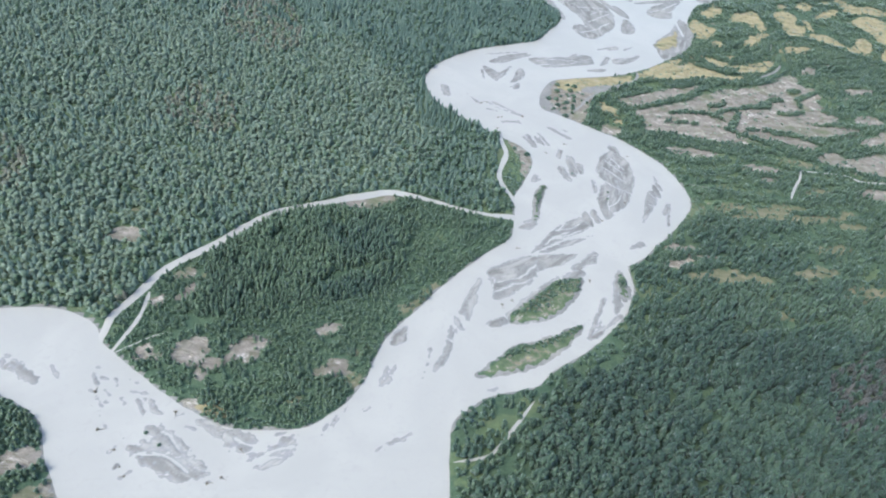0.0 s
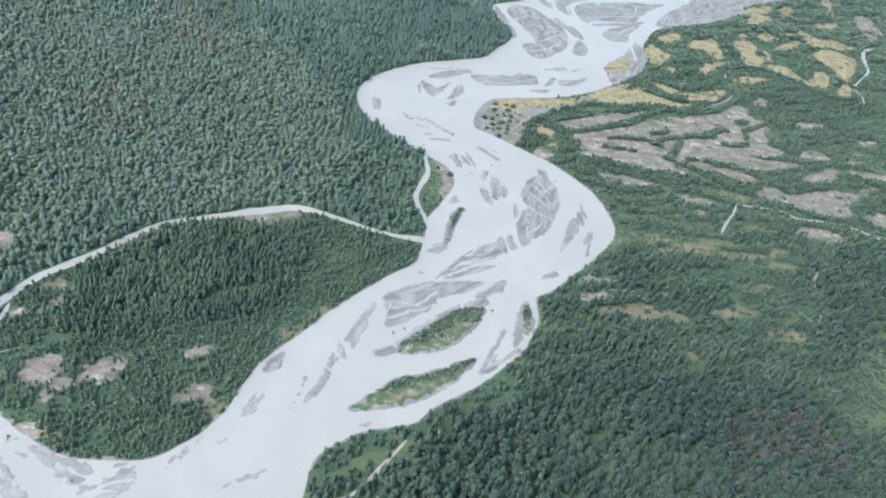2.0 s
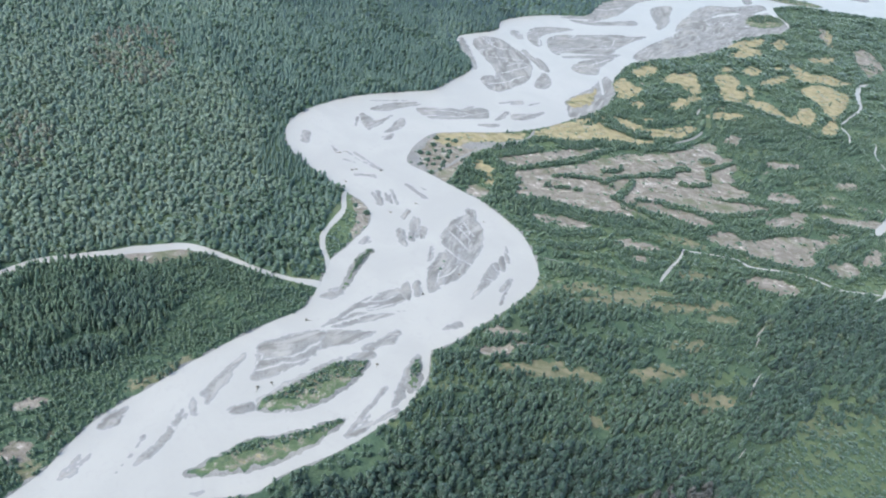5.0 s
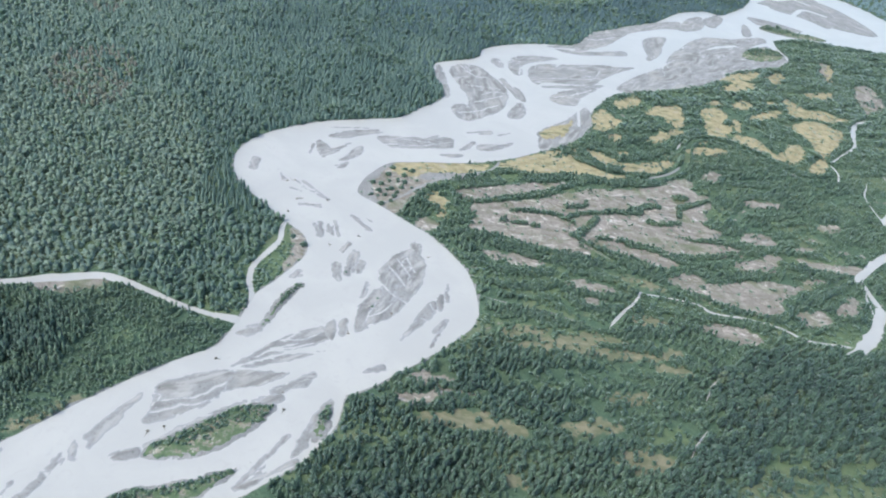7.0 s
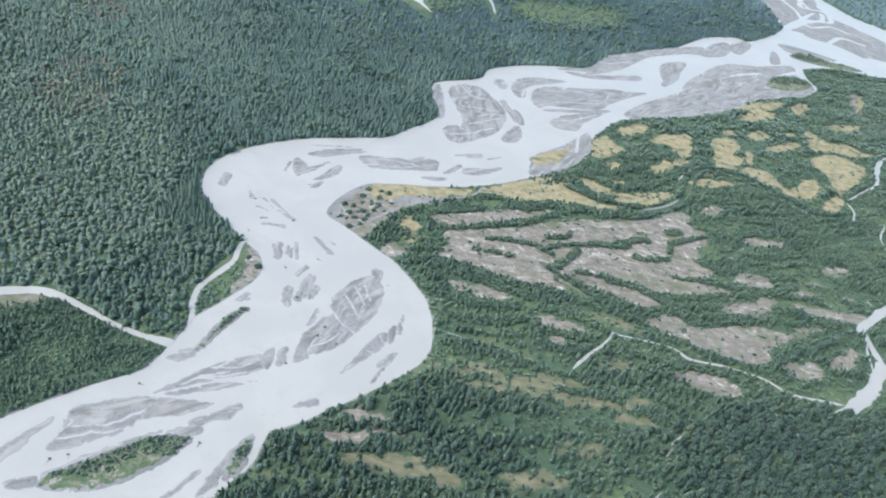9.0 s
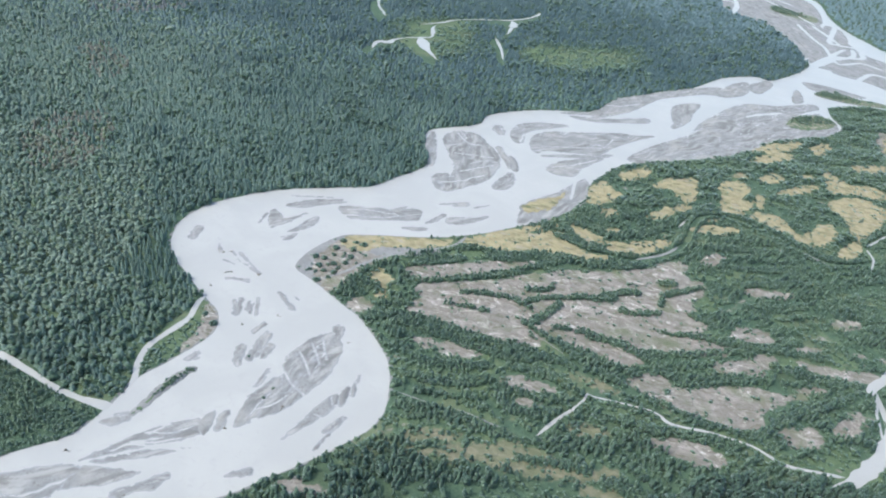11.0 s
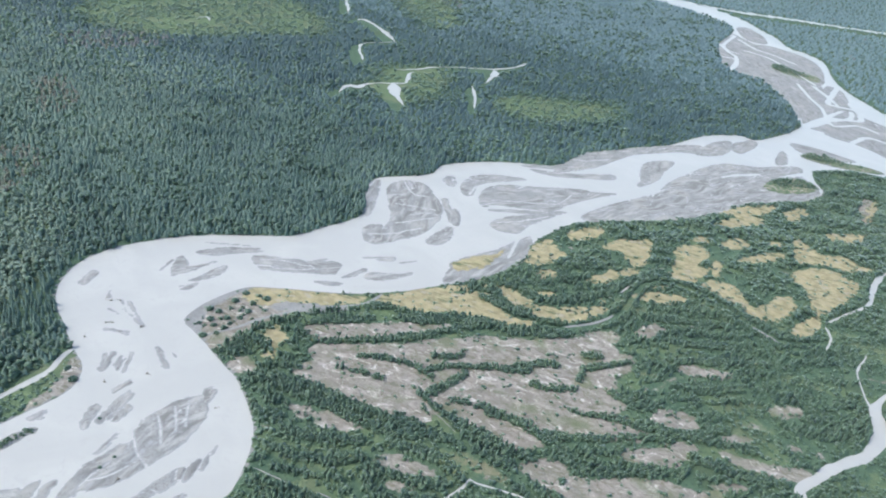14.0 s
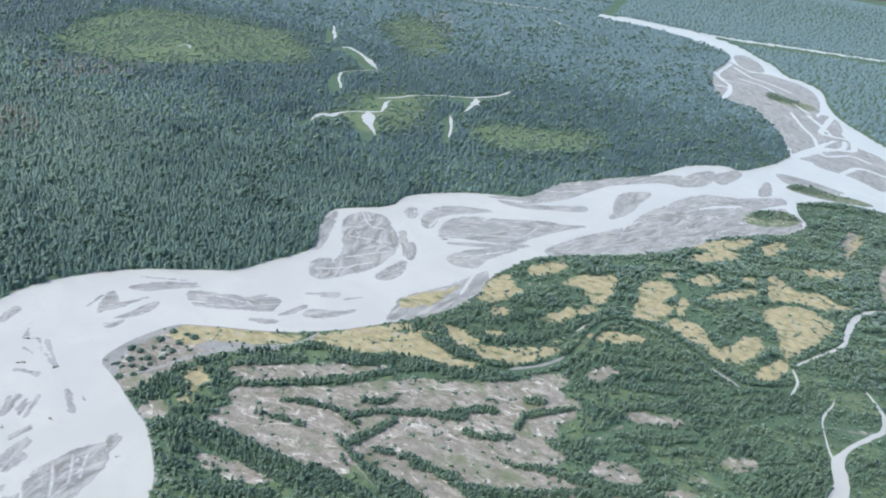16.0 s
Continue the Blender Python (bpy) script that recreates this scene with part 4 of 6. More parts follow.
TWIGS.append([(200, 236), (241, 255), (291, 260), (292, 243), (243, 218)])
TWIGS.append([(215, 255), (243, 264), (270, 261), (270, 241), (244, 228), (218, 232)])
TWIGS.append([(322, 307), (363, 319), (346, 285), (310, 275), (290, 264)])
STREAMS = []
STREAMS.append([(103, 591, 1.8), (103, 581, 2), (105, 565, 2), (104, 552, 2.2), (100, 538, 2.2), (97, 526, 2.2), (98, 514, 2), (101, 504, 1.8), (106, 494, 1.6), (108, 484, 1.6)])
STREAMS.append([(370, 539, 0.84), (377, 552, 1.26), (390, 572, 1.26), (398, 586, 1.05), (400, 593, 1.05), (405, 592, 0.84), (425, 593, 0.84), (447, 593, 0.98), (457, 586, 1.4), (468, 585, 1.4), (490, 587, 1.12), (516, 584, 1.12), (535, 575, 1.26), (557, 576, 1.26), (575, 578, 1.4)])
STREAMS.append([(536, 575, 0.7), (541, 562, 0.91), (549, 560, 0.7)])
STREAMS.append([(673, 936, 1.12), (695, 964, 1.5), (726, 1003, 1.88), (737, 1037, 3.0), (748, 1067, 3.0), (764, 1094, 3.0), (798, 1118, 1.12)])
STREAMS.append([(672, 931, 1.05), (674, 910, 1.4), (666, 886, 1.05)])
STREAMS.append([(54, 233, 0.9), (73, 238, 0.9), (81, 246, 0.9), (89, 257, 1.12), (97, 269, 0.9), (105, 281, 0.6)])
STREAMS.append([(436, 487, 0.6), (443, 499, 0.5), (455, 513, 0.4)])
STREAMS.append([(415, 425, 0.4), (421, 438, 0.6), (431, 453, 0.4)])
STREAMS.append([(-153, 280, 1.2), (-150, 291, 0.9), (-146, 305, 1.2), (-143, 323, 1.2), (-144, 342, 1.32)])
STREAMS.append([(-149, 289, 0.6), (-141, 295, 0.5), (-131, 304, 0.5), (-122, 309, 0.4)])
STREAMS.append([(474, 884, 1.2), (483, 905, 1.0), (489, 908, 0.4)])
STREAMS.append([(613, 679, 3.4), (635, 706, 4.2), (649, 722, 4.6), (662, 734, 5), (676, 748, 4.6), (687, 768, 5), (692, 790, 5.4), (693, 810, 5), (699, 824, 2.6), (712, 842, 1.8), (728, 860, 2.6), (738, 872, 2.6), (742, 886, 2.2), (743, 899, 2), (739, 917, 1.3), (731, 940, 0.6)])
STREAMS.append([(690, 810, 1.4), (688, 830, 0.78), (688, 858, 0.73), (692, 872, 1.12), (701, 890, 0.73), (704, 901, 0.45)])
STREAMS.append([(620, 686, 2.4), (619, 676, 2.2), (620, 662, 2.6), (621, 650, 3.4), (624, 641, 3)])
STREAMS.append([(618, 668, 1.2), (614, 655, 1), (613, 640, 1), (611, 624, 1)])
STREAMS.append([(624, 645, 4), (615, 624, 5), (604, 606, 5.5), (591, 588, 5.5), (579, 575, 4.5), (564, 565, 2)])
STREAMS.append([(392, 370, 0.5), (400, 380, 0.5)])
STREAMS.append([(435, 481, 0.5), (446, 502, 0.6), (462, 523, 0.4)])
POOLS = []
POOLS.append([(-358, 1438, 1.7), (-357, 1471, 3.0), (-334, 1449, 2.2)])
POOLS.append([(573, 2927, 12.7), (693, 2940, 17.3), (880, 3019, 20.7), (1031, 3073, 17.3), (1200, 3135, 17.3), (1381, 3210, 17.3)])
POOLS.append([(64, 1349, 8.6), (76, 1324, 7.9), (94, 1288, 4.3), (108, 1268, 2.2), (120, 1250, 1.1)])
POOLS.append([(16, 1244, 1.4), (12, 1275, 2.9), (17, 1290, 5.0), (29, 1290, 5.8), (33, 1313, 2.2), (48, 1335, 1.4), (63, 1345, 2.2), (80, 1365, 2.2), (75, 1392, 3.6), (69, 1415, 2.2), (70, 1437, 2.9)])
POOLS.append([(38, 1421, 0.7), (57, 1437, 1.4), (81, 1474, 2.9), (98, 1500, 1.4), (132, 1530, 2.2), (159, 1548, 2.9), (185, 1570, 2.9), (209, 1604, 2.2), (220, 1629, 2.9), (225, 1664, 3.6)])
POOLS.append([(185, 1561, 6.5), (193, 1528, 5.8), (192, 1502, 3.6), (191, 1463, 1.4)])
POOLS.append([(176, 1433, 1.4), (186, 1408, 2.2), (200, 1367, 2.2), (210, 1319, 1.1)])
POOLS.append([(-254, 1883, 2.2), (-210, 1795, 3.6), (-187, 1745, 2.9)])
POOLS.append([(-147, 1700, 5.8), (-139, 1717, 3.6), (-111, 1696, 3.6), (-80, 1668, 5.0), (-45, 1627, 4.3), (-26, 1603, 3.6)])
POOLS.append([(-24, 1599, 2.9), (-41, 1574, 1.4), (-65, 1535, 2.2), (-55, 1493, 2.2), (-22, 1432, 2.2)])
POOLS.append([(99, 2599, 4.3), (146, 2581, 5.8), (185, 2538, 5.8), (198, 2557, 2.9)])
POOLS.append([(-190, 2600, 5), (-81, 2683, 8), (19, 2743, 8), (139, 2818, 7), (200, 2832, 4)])
TRACKS = []
TRACKS.append([(271.7, 544.7, 0.6), (282.5, 543.7, 0.6), (295.5, 542.5, 0.6)])
TRACKS.append([(314.7, 543.5, 0.55), (325.9, 542.3, 0.55), (338.1, 539.5, 0.55), (349.7, 538.1, 0.55)])
TRACKS.append([(357.8, 644.0, 0.45), (370.0, 636.8, 0.45), (379.7, 630.3, 0.45)])
TRACKS.append([(174, 645, 1.5), (188, 664, 1.6), (202, 687, 1.6), (223, 712, 1.4), (247, 730, 1.3), (266, 748, 1.3), (272, 767, 1.5)])
TRACKS.append([(599, 891, 2), (613, 881, 2), (623, 875, 1.5)])
TRACKS.append([(431, 798, 1.5), (456, 818, 1.5), (472, 841, 1.2)])
LOWLAND = []
LOWLAND.append([(108, 495), (111, 477), (105, 466), (88, 468), (98, 485), (99, 501), (95, 521), (100, 561), (103, 588), (117, 581), (130, 559), (128, 538), (118, 520), (113, 505)])
SPARSE = []
SPARSE.append([(148, 652), (147, 694), (172, 725), (223, 728), (204, 687), (190, 645), (174, 642)])
BUSHES = []
BUSHES.append([(161, 656), (166, 664), (158, 675), (166, 676), (176, 671), (172, 684), (185, 676), (186, 687), (172, 658), (181, 659), (172, 644), (179, 651), (169, 695), (171, 709), (190, 710), (179, 690), (125, 562), (114, 571), (183, 711), (184, 698), (182, 666)])
BUSHES.append([(114, 569)])
SNAGS = []
SNAGS.append([(84, 649), (128, 633), (99, 605), (103, 626), (165, 589)])
SNAGS.append([(81, 650), (90, 653), (127, 634), (104, 626), (143, 571)])
SNAGS.append([(-128, 224), (-122, 214), (-118, 209), (-67, 212), (-73, 209), (-61, 229), (-149, 262), (-137, 236), (-62, 249), (-102, 249)])
SNAGS.append([(107, 427), (98, 367), (90, 361), (180, 476), (224, 581), (225, 495), (153, 410), (206, 502), (158, 396)])
# Shade lines along the edges of stands, put in as darkened trees.
SHADE_STRIPS = []
SHADE_STRIPS.append([(-125, 1094, 5), (-102, 1137, 6), (-72, 1188, 6), (-52, 1216, 4)])
SHADE_STRIPS.append([(-80, 970, 4), (-38, 988, 5), (8, 1011, 4)])
SHADE_STRIPS.append([(-50, 1049, 4), (-1, 1075, 5), (26, 1114, 5), (31, 1151, 4)])
SHADE_STRIPS.append([(73, 1153, 5), (104, 1158, 6)])
SHADE_STRIPS.append([(179, 1064, 5), (173, 1114, 5), (182, 1170, 5), (190, 1215, 5)])
SHADE_STRIPS.append([(480, 1455, 8), (531, 1529, 10), (567, 1584, 8)])
SHADE_STRIPS.append([(-82, 807, 4), (-88, 835, 4), (-110, 873, 4)])
SHADE_STRIPS.append([(-64, 1205, 7), (-47, 1274, 8), (-27, 1320, 8)])
SHADE_STRIPS.append([(-5, 1850, 12), (58, 1819, 12), (134, 1777, 12), (195, 1727, 12)])
SHADE_STRIPS.append([(-3, 2324, 16), (66, 2312, 16)])
SHADE_STRIPS.append([(291, 2520, 14), (341, 2522, 14)])
SHADE_STRIPS.append([(-320, 527, 2), (-284, 526, 2), (-245, 545, 2.5), (-204, 565, 2)])
SHADE_STRIPS.append([(-43, 761, 2), (-29, 736, 2), (-15, 713, 2)])
SHADE_STRIPS.append([(-119, 845, 2.5), (-102, 820, 2.5)])
SHADE_STRIPS.append([(92, 955, 3), (112, 909, 3)])
SHADE_STRIPS.append([(-160, 807, 2.5), (-115, 766, 2)])
SHADE_STRIPS.append([(-111, 1075, 9), (-90, 1106, 9), (-62, 1144, 9), (-49, 1180, 9)])
SHADE_STRIPS.append([(-45, 1237, 9), (-20, 1298, 9)])
SHADE_STRIPS.append([(54, 1094, 7), (87, 1126, 7), (107, 1153, 7)])
SHADE_STRIPS.append([(489, 1457, 10), (540, 1532, 10)])
CLEARINGS = []
CLEARINGS.append([(16, 345), (29, 357), (47, 376), (50, 375), (36, 357), (23, 344)])
CLEARINGS.append([(289, 380), (304, 384), (311, 380), (299, 375)])
CLEARINGS.append([(387, 607), (403, 612), (420, 609), (429, 598), (413, 600)])
CLEARINGS.append([(292, 498), (313, 508), (345, 524), (361, 529), (378, 526), (402, 520), (423, 527), (414, 516), (382, 507), (354, 503), (322, 500), (303, 494)])
CLEARINGS.append([(257, 417), (280, 425), (294, 424), (306, 420), (289, 412), (276, 412)])
CLEARINGS.append([(330, 434), (350, 438), (367, 436), (347, 426), (333, 426)])
CLEARINGS.append([(402, 506), (418, 513), (432, 508), (421, 501), (405, 499)])
CLEARINGS.append([(390, 558), (412, 566), (416, 558), (395, 550)])
CLEARINGS.append([(289, 509), (300, 519), (320, 520), (305, 510)])
CLEARINGS.append([(239, 412), (261, 425), (283, 428), (307, 419), (297, 411), (268, 413)])
CLEARINGS.append([(329, 431), (355, 441), (372, 438), (343, 427)])
CLEARINGS.append([(358, 411), (385, 422), (405, 417), (379, 404)])
CLEARINGS.append([(287, 383), (304, 384), (310, 378), (294, 377)])
CLEARINGS.append([(362, 465), (392, 474), (400, 469), (375, 462)])
CLEARINGS.append([(-118.5, 361.9), (-111.7, 372.7), (-107.9, 364.7), (-112.0, 358.4)])
CLEARINGS.append([(-12.3, 289.5), (-5.1, 285.9), (-4.7, 281.6)])
CLEARINGS.append([(-91.8, 263.5), (-85.0, 268.4), (-87.1, 264.0)])
CLEARINGS.append([(15.7, 349.4), (30.7, 362.5), (46.3, 379.2), (38.5, 363.7), (32.8, 354.5)])
CLEARINGS.append([(-12.2, 305.5), (-3.7, 308.9), (-1.4, 303.5)])
CLEARINGS.append([(-45.2, 262.5), (-36.3, 267.6), (-35.7, 263.6)])
CLEARINGS.append([(-82.1, 349.1), (-78.3, 357.9), (-74.9, 350.1)])
CLEARINGS.append([(-182.4, 422.7), (-168.0, 428.1), (-160.3, 422.6), (-172.8, 417.7)])
LIGHT = []
LIGHT.append([(-335, 453), (-291, 462), (-225, 452), (-141, 432), (-155, 372), (-174, 321), (-227, 319), (-271, 310)])
LIGHT.append([(-468, 681), (-252, 769), (-69, 767), (34, 618), (8, 491), (-141, 432), (-225, 452), (-346, 450)])
SCARS = []
SCARS.append([(398, 792, 2), (418, 791, 2.5), (441, 799, 2.5), (465, 823, 2.5), (480, 853, 2.5), (488, 890, 2.5), (496, 911, 2.5), (511, 927, 2.5), (535, 930, 3), (562, 921, 3), (589, 899, 3), (613, 881, 3), (632, 878, 3), (667, 895, 2.5)])
SCARS.append([(281, 545, 1.2), (306, 546, 1.2), (332, 540, 1.2), (357, 535, 1.2), (370, 537, 1.2)])
SCARS.append([(273, 545, 1), (297, 544, 1.2), (325, 541, 1.2), (352, 537, 1.2), (374, 541, 1.2)])
SCARS.append([(353, 644, 1), (375, 630, 1.2), (389, 621, 1.2), (401, 604, 1)])
SCARS.append([(556, 697, 1), (580, 699, 1.2), (595, 695, 1.2), (610, 688, 1)])
SCARS.append([(333, 642, 1), (355, 630, 1.2), (373, 627, 1.2), (391, 621, 1)])
BAR_BUSHES = []
# A small bush is set here in place of a dark driftwood snag.
BAR_BUSHES.append([(164, 540)])
BAR_BUSHES.append([(-114, 236), (-105, 229)])
BAR_BUSHES.append([(193, 517), (191, 507)])
STRAW_BARS = []
STRAW_BARS.append([(312, 850), (324, 873), (343, 891), (353, 910), (350, 883), (340, 854), (321, 840)])
TREE_LINES = []
TREE_LINES.append([(540, 840, 2.6), (576, 845, 2.6), (617, 864, 2.6), (660, 868, 2.6)])
TREE_LINES.append([(526, 795, 2.6), (564, 793, 2.6), (611, 814, 2.6), (644, 816, 2.6)])
TREE_LINES.append([(504, 745, 2.6), (541, 746, 2.6), (594, 768, 2.6), (623, 766, 2.6)])
TREE_LINES.append([(414, 751, 2.6), (442, 757, 2.6), (472, 782, 2.6), (504, 791, 2.6), (542, 815, 2.6)])
TREE_LINES.append([(455, 733, 2.6), (490, 743, 2.6), (520, 767, 2.6), (556, 778, 2.6), (588, 782, 2.6)])
TREE_LINES.append([(492, 828, 2.6), (520, 858, 2.6), (551, 861, 2.6), (581, 858, 2.6)])
TREE_LINES.append([(566, 823, 2.6), (600, 837, 2.6), (641, 863, 2.6), (671, 870, 2.6)])
TREE_LINES.append([(394, 902, 2.6), (417, 903, 2.6), (437, 922, 2.6)])
TREE_LINES.append([(421, 951, 2.6), (446, 946, 2.6), (469, 950, 2.6)])
TREE_LINES.append([(407, 862, 2.6), (434, 867, 2.6), (464, 890, 2.6), (479, 913, 2.6)])
OXBOW_GROVES = []
OXBOW_GROVES.append([(-113, 377), (-100, 408), (-76, 439), (-27, 448), (15, 440), (19, 414), (5, 368), (-31, 350), (-64, 334), (-93, 328), (-120, 340)])
DARK_WOOD = []
DARK_WOOD.append([(-45, 416), (-34, 433), (-4, 438), (12, 424), (7, 405), (-18, 391), (-37, 401)])
DARK_WOOD.append([(-38, 356), (-31, 367), (0, 372), (0, 359), (-21, 351)])
OLD_WOOD = []
OLD_WOOD.append([(205, 346), (260, 364), (310, 338), (309, 299), (276, 276), (234, 282), (203, 306)])

# ---- ground and river ----
LEVEL = -0.6  # the river's surface
RIVER = np.concatenate([curve(p, False, 5.0) for p in (BANK_DOWN, BANK_LEFT, BANK_FAR_LEFT, BANK_FAR_RIGHT, BANK_RIGHT, BANK_RIGHT_DOWN)])


def steps(core_a, core_b, low, high, fine, grow):
    mid = list(np.arange(core_a, core_b, fine))
    up, d = [core_b], fine
    while up[-1] < high:
        d *= grow
        up.append(up[-1] + d)
    down, d = [core_a - fine], fine
    while down[-1] > low:
        d *= grow
        down.append(down[-1] - d)
    return np.array(down[::-1] + mid + up)


def wetness(x, y):
    """How far inside the water's edge a place lies, in metres (outside: minus)."""
    w = to_outline(x, y, RIVER)
    w = w + 1.6 * rough(x / 9, y / 9, 3) * smooth(w, -25, 25)
    return w


NORTH = np.concatenate([curve(SIDE_CHANNEL, False, 8.0)[:, :2], curve(BANK_LEFT, False, 8.0), curve(BANK_FAR_LEFT, False, 20.0), np.array([(300, 5200), (-5000, 5200), (-5000, 300)], float), curve(BANK_DOWN[:7], False, 8.0)])
OXBOW = np.concatenate([curve(SIDE_CHANNEL, False, 8.0)[:, :2], curve(BANK_DOWN[7:], False, 8.0)[::-1, :2]])


def ridges(x, y):
    """Old river ridges: long bands that swing along the former channels."""
    u, v = 0.93 * x + 0.37 * y, 0.93 * y - 0.37 * x
    wob = 14 * rough(x / 90, y / 90, 91)
    return rough((u + wob) / 75, (v + 1.6 * wob) / 11, 93, 3)


gx, gy = steps(-330, 860, -5200, 5200, 3.8, 1.06), steps(180, 1000, -2500, 5300, 3.8, 1.022)
X, Y = (a.ravel() for a in np.meshgrid(gx, gy))
wet = wetness(X, Y)
ridge = ridges(X, Y)
fringe = 9 * rough(X / 26, Y / 26, 12) + 4 * rough(X / 9, Y / 9, 14)
east = (to_outline(X, Y, NORTH) < -4) & (to_outline(X, Y, OXBOW) < -4) & (field(X, Y, GROVES, True, 20) < 0) & (Y > 350) & (X > 150) & (Y < 1500)
ragged = 0.35 * fringe + 3.5 * rough(X / 7, Y / 7, 15) + 2 * ridge
bare = np.maximum(smooth(field(X, Y, PLAINS, True, 25) + ragged + 1.2, -3, 3), east * 0.5 * smooth(-ridge, 0.45, 0.65))
turf = 0.85 * smooth(field(X, Y, CLEARINGS, True, 25) + ragged + 1, -4, 5)
straw = smooth(field(X, Y, MEADOWS, True, 20) + 1.5 + 0.8 * ragged - 4 * smooth(ridge, 0.2, 0.5), -3, 3)
melt = np.clip(Y / 600 - 0.5, 1, 3)
grass = smooth((field(X, Y, GLADES, True, 80) + 40 * (melt - 1) * rough(X / 110, Y / 110, 16) + 2 * fringe) / melt, -14, 16)
grass = np.maximum(grass, smooth(field(X, Y, GREENS, True, 40), -10, 10))
grass = np.maximum(grass, east * 0.75 * smooth(rough(X / 45, Y / 20, 107), 0.0, 0.45))
shore = np.maximum(smooth(wet, -1.8, -0.4), smooth(field(X, Y, SHORES, True, 15) + 0.4 * fringe, -2, 2))
# Far ground is raised so the camera's outermost sight lines still meet it.
far_rise = smooth(np.hypot(X - 300, Y - 100), 3300, 4900)
Z = np.clip(LEVEL - 0.15 * wet, LEVEL - 1.4, 0.0) + 0.35 * rough(X / 25, Y / 25, 8) * (wet < -6) + far_rise * (70 + 60 * rough(X / 700, Y / 700, 5))
# Grass mark raised under LIGHT lightens the gaps between trees, as haze would.
ground = sheet("ground", np.stack([X, Y, Z], -1), quads(len(gx), len(gy)), GROUND, True, {"bare": bare, "straw": straw, "grass": np.maximum(grass, 0.8 * smooth(field(X, Y, LIGHT, True, 40), -25, 25)), "shore": shore, "turf": turf})
tagged(ground, "flat wooded valley floor with moss, grass and gravel", "ground", kind="structure")
wx, wy = np.linspace(-700, 1700, 25), np.linspace(-300, 4700, 51)
A, B = (a.ravel() for a in np.meshgrid(wx, wy))
river = sheet("water", np.stack([A, B, np.full_like(A, LEVEL)], -1), quads(25, 51), WATER, True)
tagged(river, "pale grey silty glacial river water", "river", kind="structure")


# ---- gravel bars and islands ----
def bar(loop=None, spine=None, label="grey gravel bar lying low in the silty river", name="gravel_bar", high=0.36, cell=1.3, seed=1, streak=0.46, green=False, straw=False, pale=0.0, broken=0.0):
    """A low bank of gravel whose edge and small runnels come from its relief against the water."""
    c = curve(loop, True, 3.0) if loop else curve(spine, False, 3.0)
    r = 4.0 + (0 if loop else c[:, 2].max())
    lo, hi = c[:, :2].min(0) - r, c[:, :2].max(0) + r
    xs, ys = np.arange(lo[0], hi[0] + cell, cell), np.arange(lo[1], hi[1] + cell, cell)
    x, y = (a.ravel() for a in np.meshgrid(xs, ys))
    d = to_outline(x, y, c[:, :2]) if loop else to_line(x, y, c)
    d = d + (0.5 if loop else 0.2) + (1.6 if c[:, 1].mean() > 850 else 0)
    p = c[:, :2] - c[:, :2].mean(0)
    axis = np.linalg.eigh(p.T @ p)[1][:, 1]
    u, v = x * axis[0] + y * axis[1], y * axis[0] - x * axis[1]
    size = 6.5 if loop else 4.0
    d = d + np.where(d > -2.5, (1.0 if loop else 0.5) * rough(x / 7, y / 7, seed + 60, 3), 0)
    wob = 5 * grain(u / 22, v / 22, seed + 40)
    runs = rough((u + 2 * wob) / (size * 4.5), (v + wob) / size, seed, 3)
    fine = rough(x / 3.0, y / 3.0, seed + 9, 3)
    h = np.clip(d * 0.16, -1.4, high) - 0.03 + streak * runs * np.clip(d / 3 + 0.6, 0, 1) + 0.22 * fine * (d > -3)
    h = h + broken * rough(x / 2.6, y / 2.6, seed + 130, 2) * (d > -3) * (1.3 - 0.8 * smooth(d, 1, 7))
    vein = np.abs(rough((u + 3 * wob) / (size * 7), (v + 2 * wob) / (size * 1.7), seed + 80, 3))
    h = h - 0.34 * (1 - smooth(vein, 0.008, 0.04)) * (d > -1)
    bend = 1.6 * rough(x / 9, y / 9, seed + 90, 3)
    cut = field(x + bend, y - bend, CUTS, False, 4.0, 3.0) - 0.5 + 0.6 * fine
    h = np.where(d > -3, np.minimum(h, 0.25 - 0.45 * smooth(cut, -1.6, 0.3) + (cut < -1.6) * 9), h)
    h = np.clip(h, -1.4, high + 0.4)
    q = quads(len(xs), len(ys))
    keep = (d[q].max(1) > -3.5)
    q = q[keep]
    used, q = np.unique(q, return_inverse=True)
    q = q.reshape(-1, 4)
    silt = smooth(rough((u + 2 * wob) / (12 * cell), (v + wob) / (2 * cell), seed + 110, 3), 0.05, 0.45) * (0.6 if cell > 2 else 1.0)
    wash = smooth(rough((u + 2 * wob) / 20, (v + wob) / 4.5, seed + 120, 3), 0.05, 0.45)
    marks = {"height": h, "grass": 0.8 * smooth(d, 0, 4), "shore": 1 - smooth(d + 4 * fine + 3 * runs, 1.5, 5), "bare": 0.45 * smooth(d, 2, 5), "straw": 1.3 * smooth(d + 2 * fine, 0, 2) if straw else 0.28 * smooth(d, 2, 6)} if green else {"height": h, "silt": np.clip(0.6 * silt + pale, 0, 1), "wash": wash}
    ob = sheet(name, np.stack([x, y, LEVEL + h], -1)[used], q, GROUND if green else GRAVEL, True, {a: b[used] for a, b in marks.items()})
    return tagged(ob, label, "gravel bar", "gravel bars in the river")


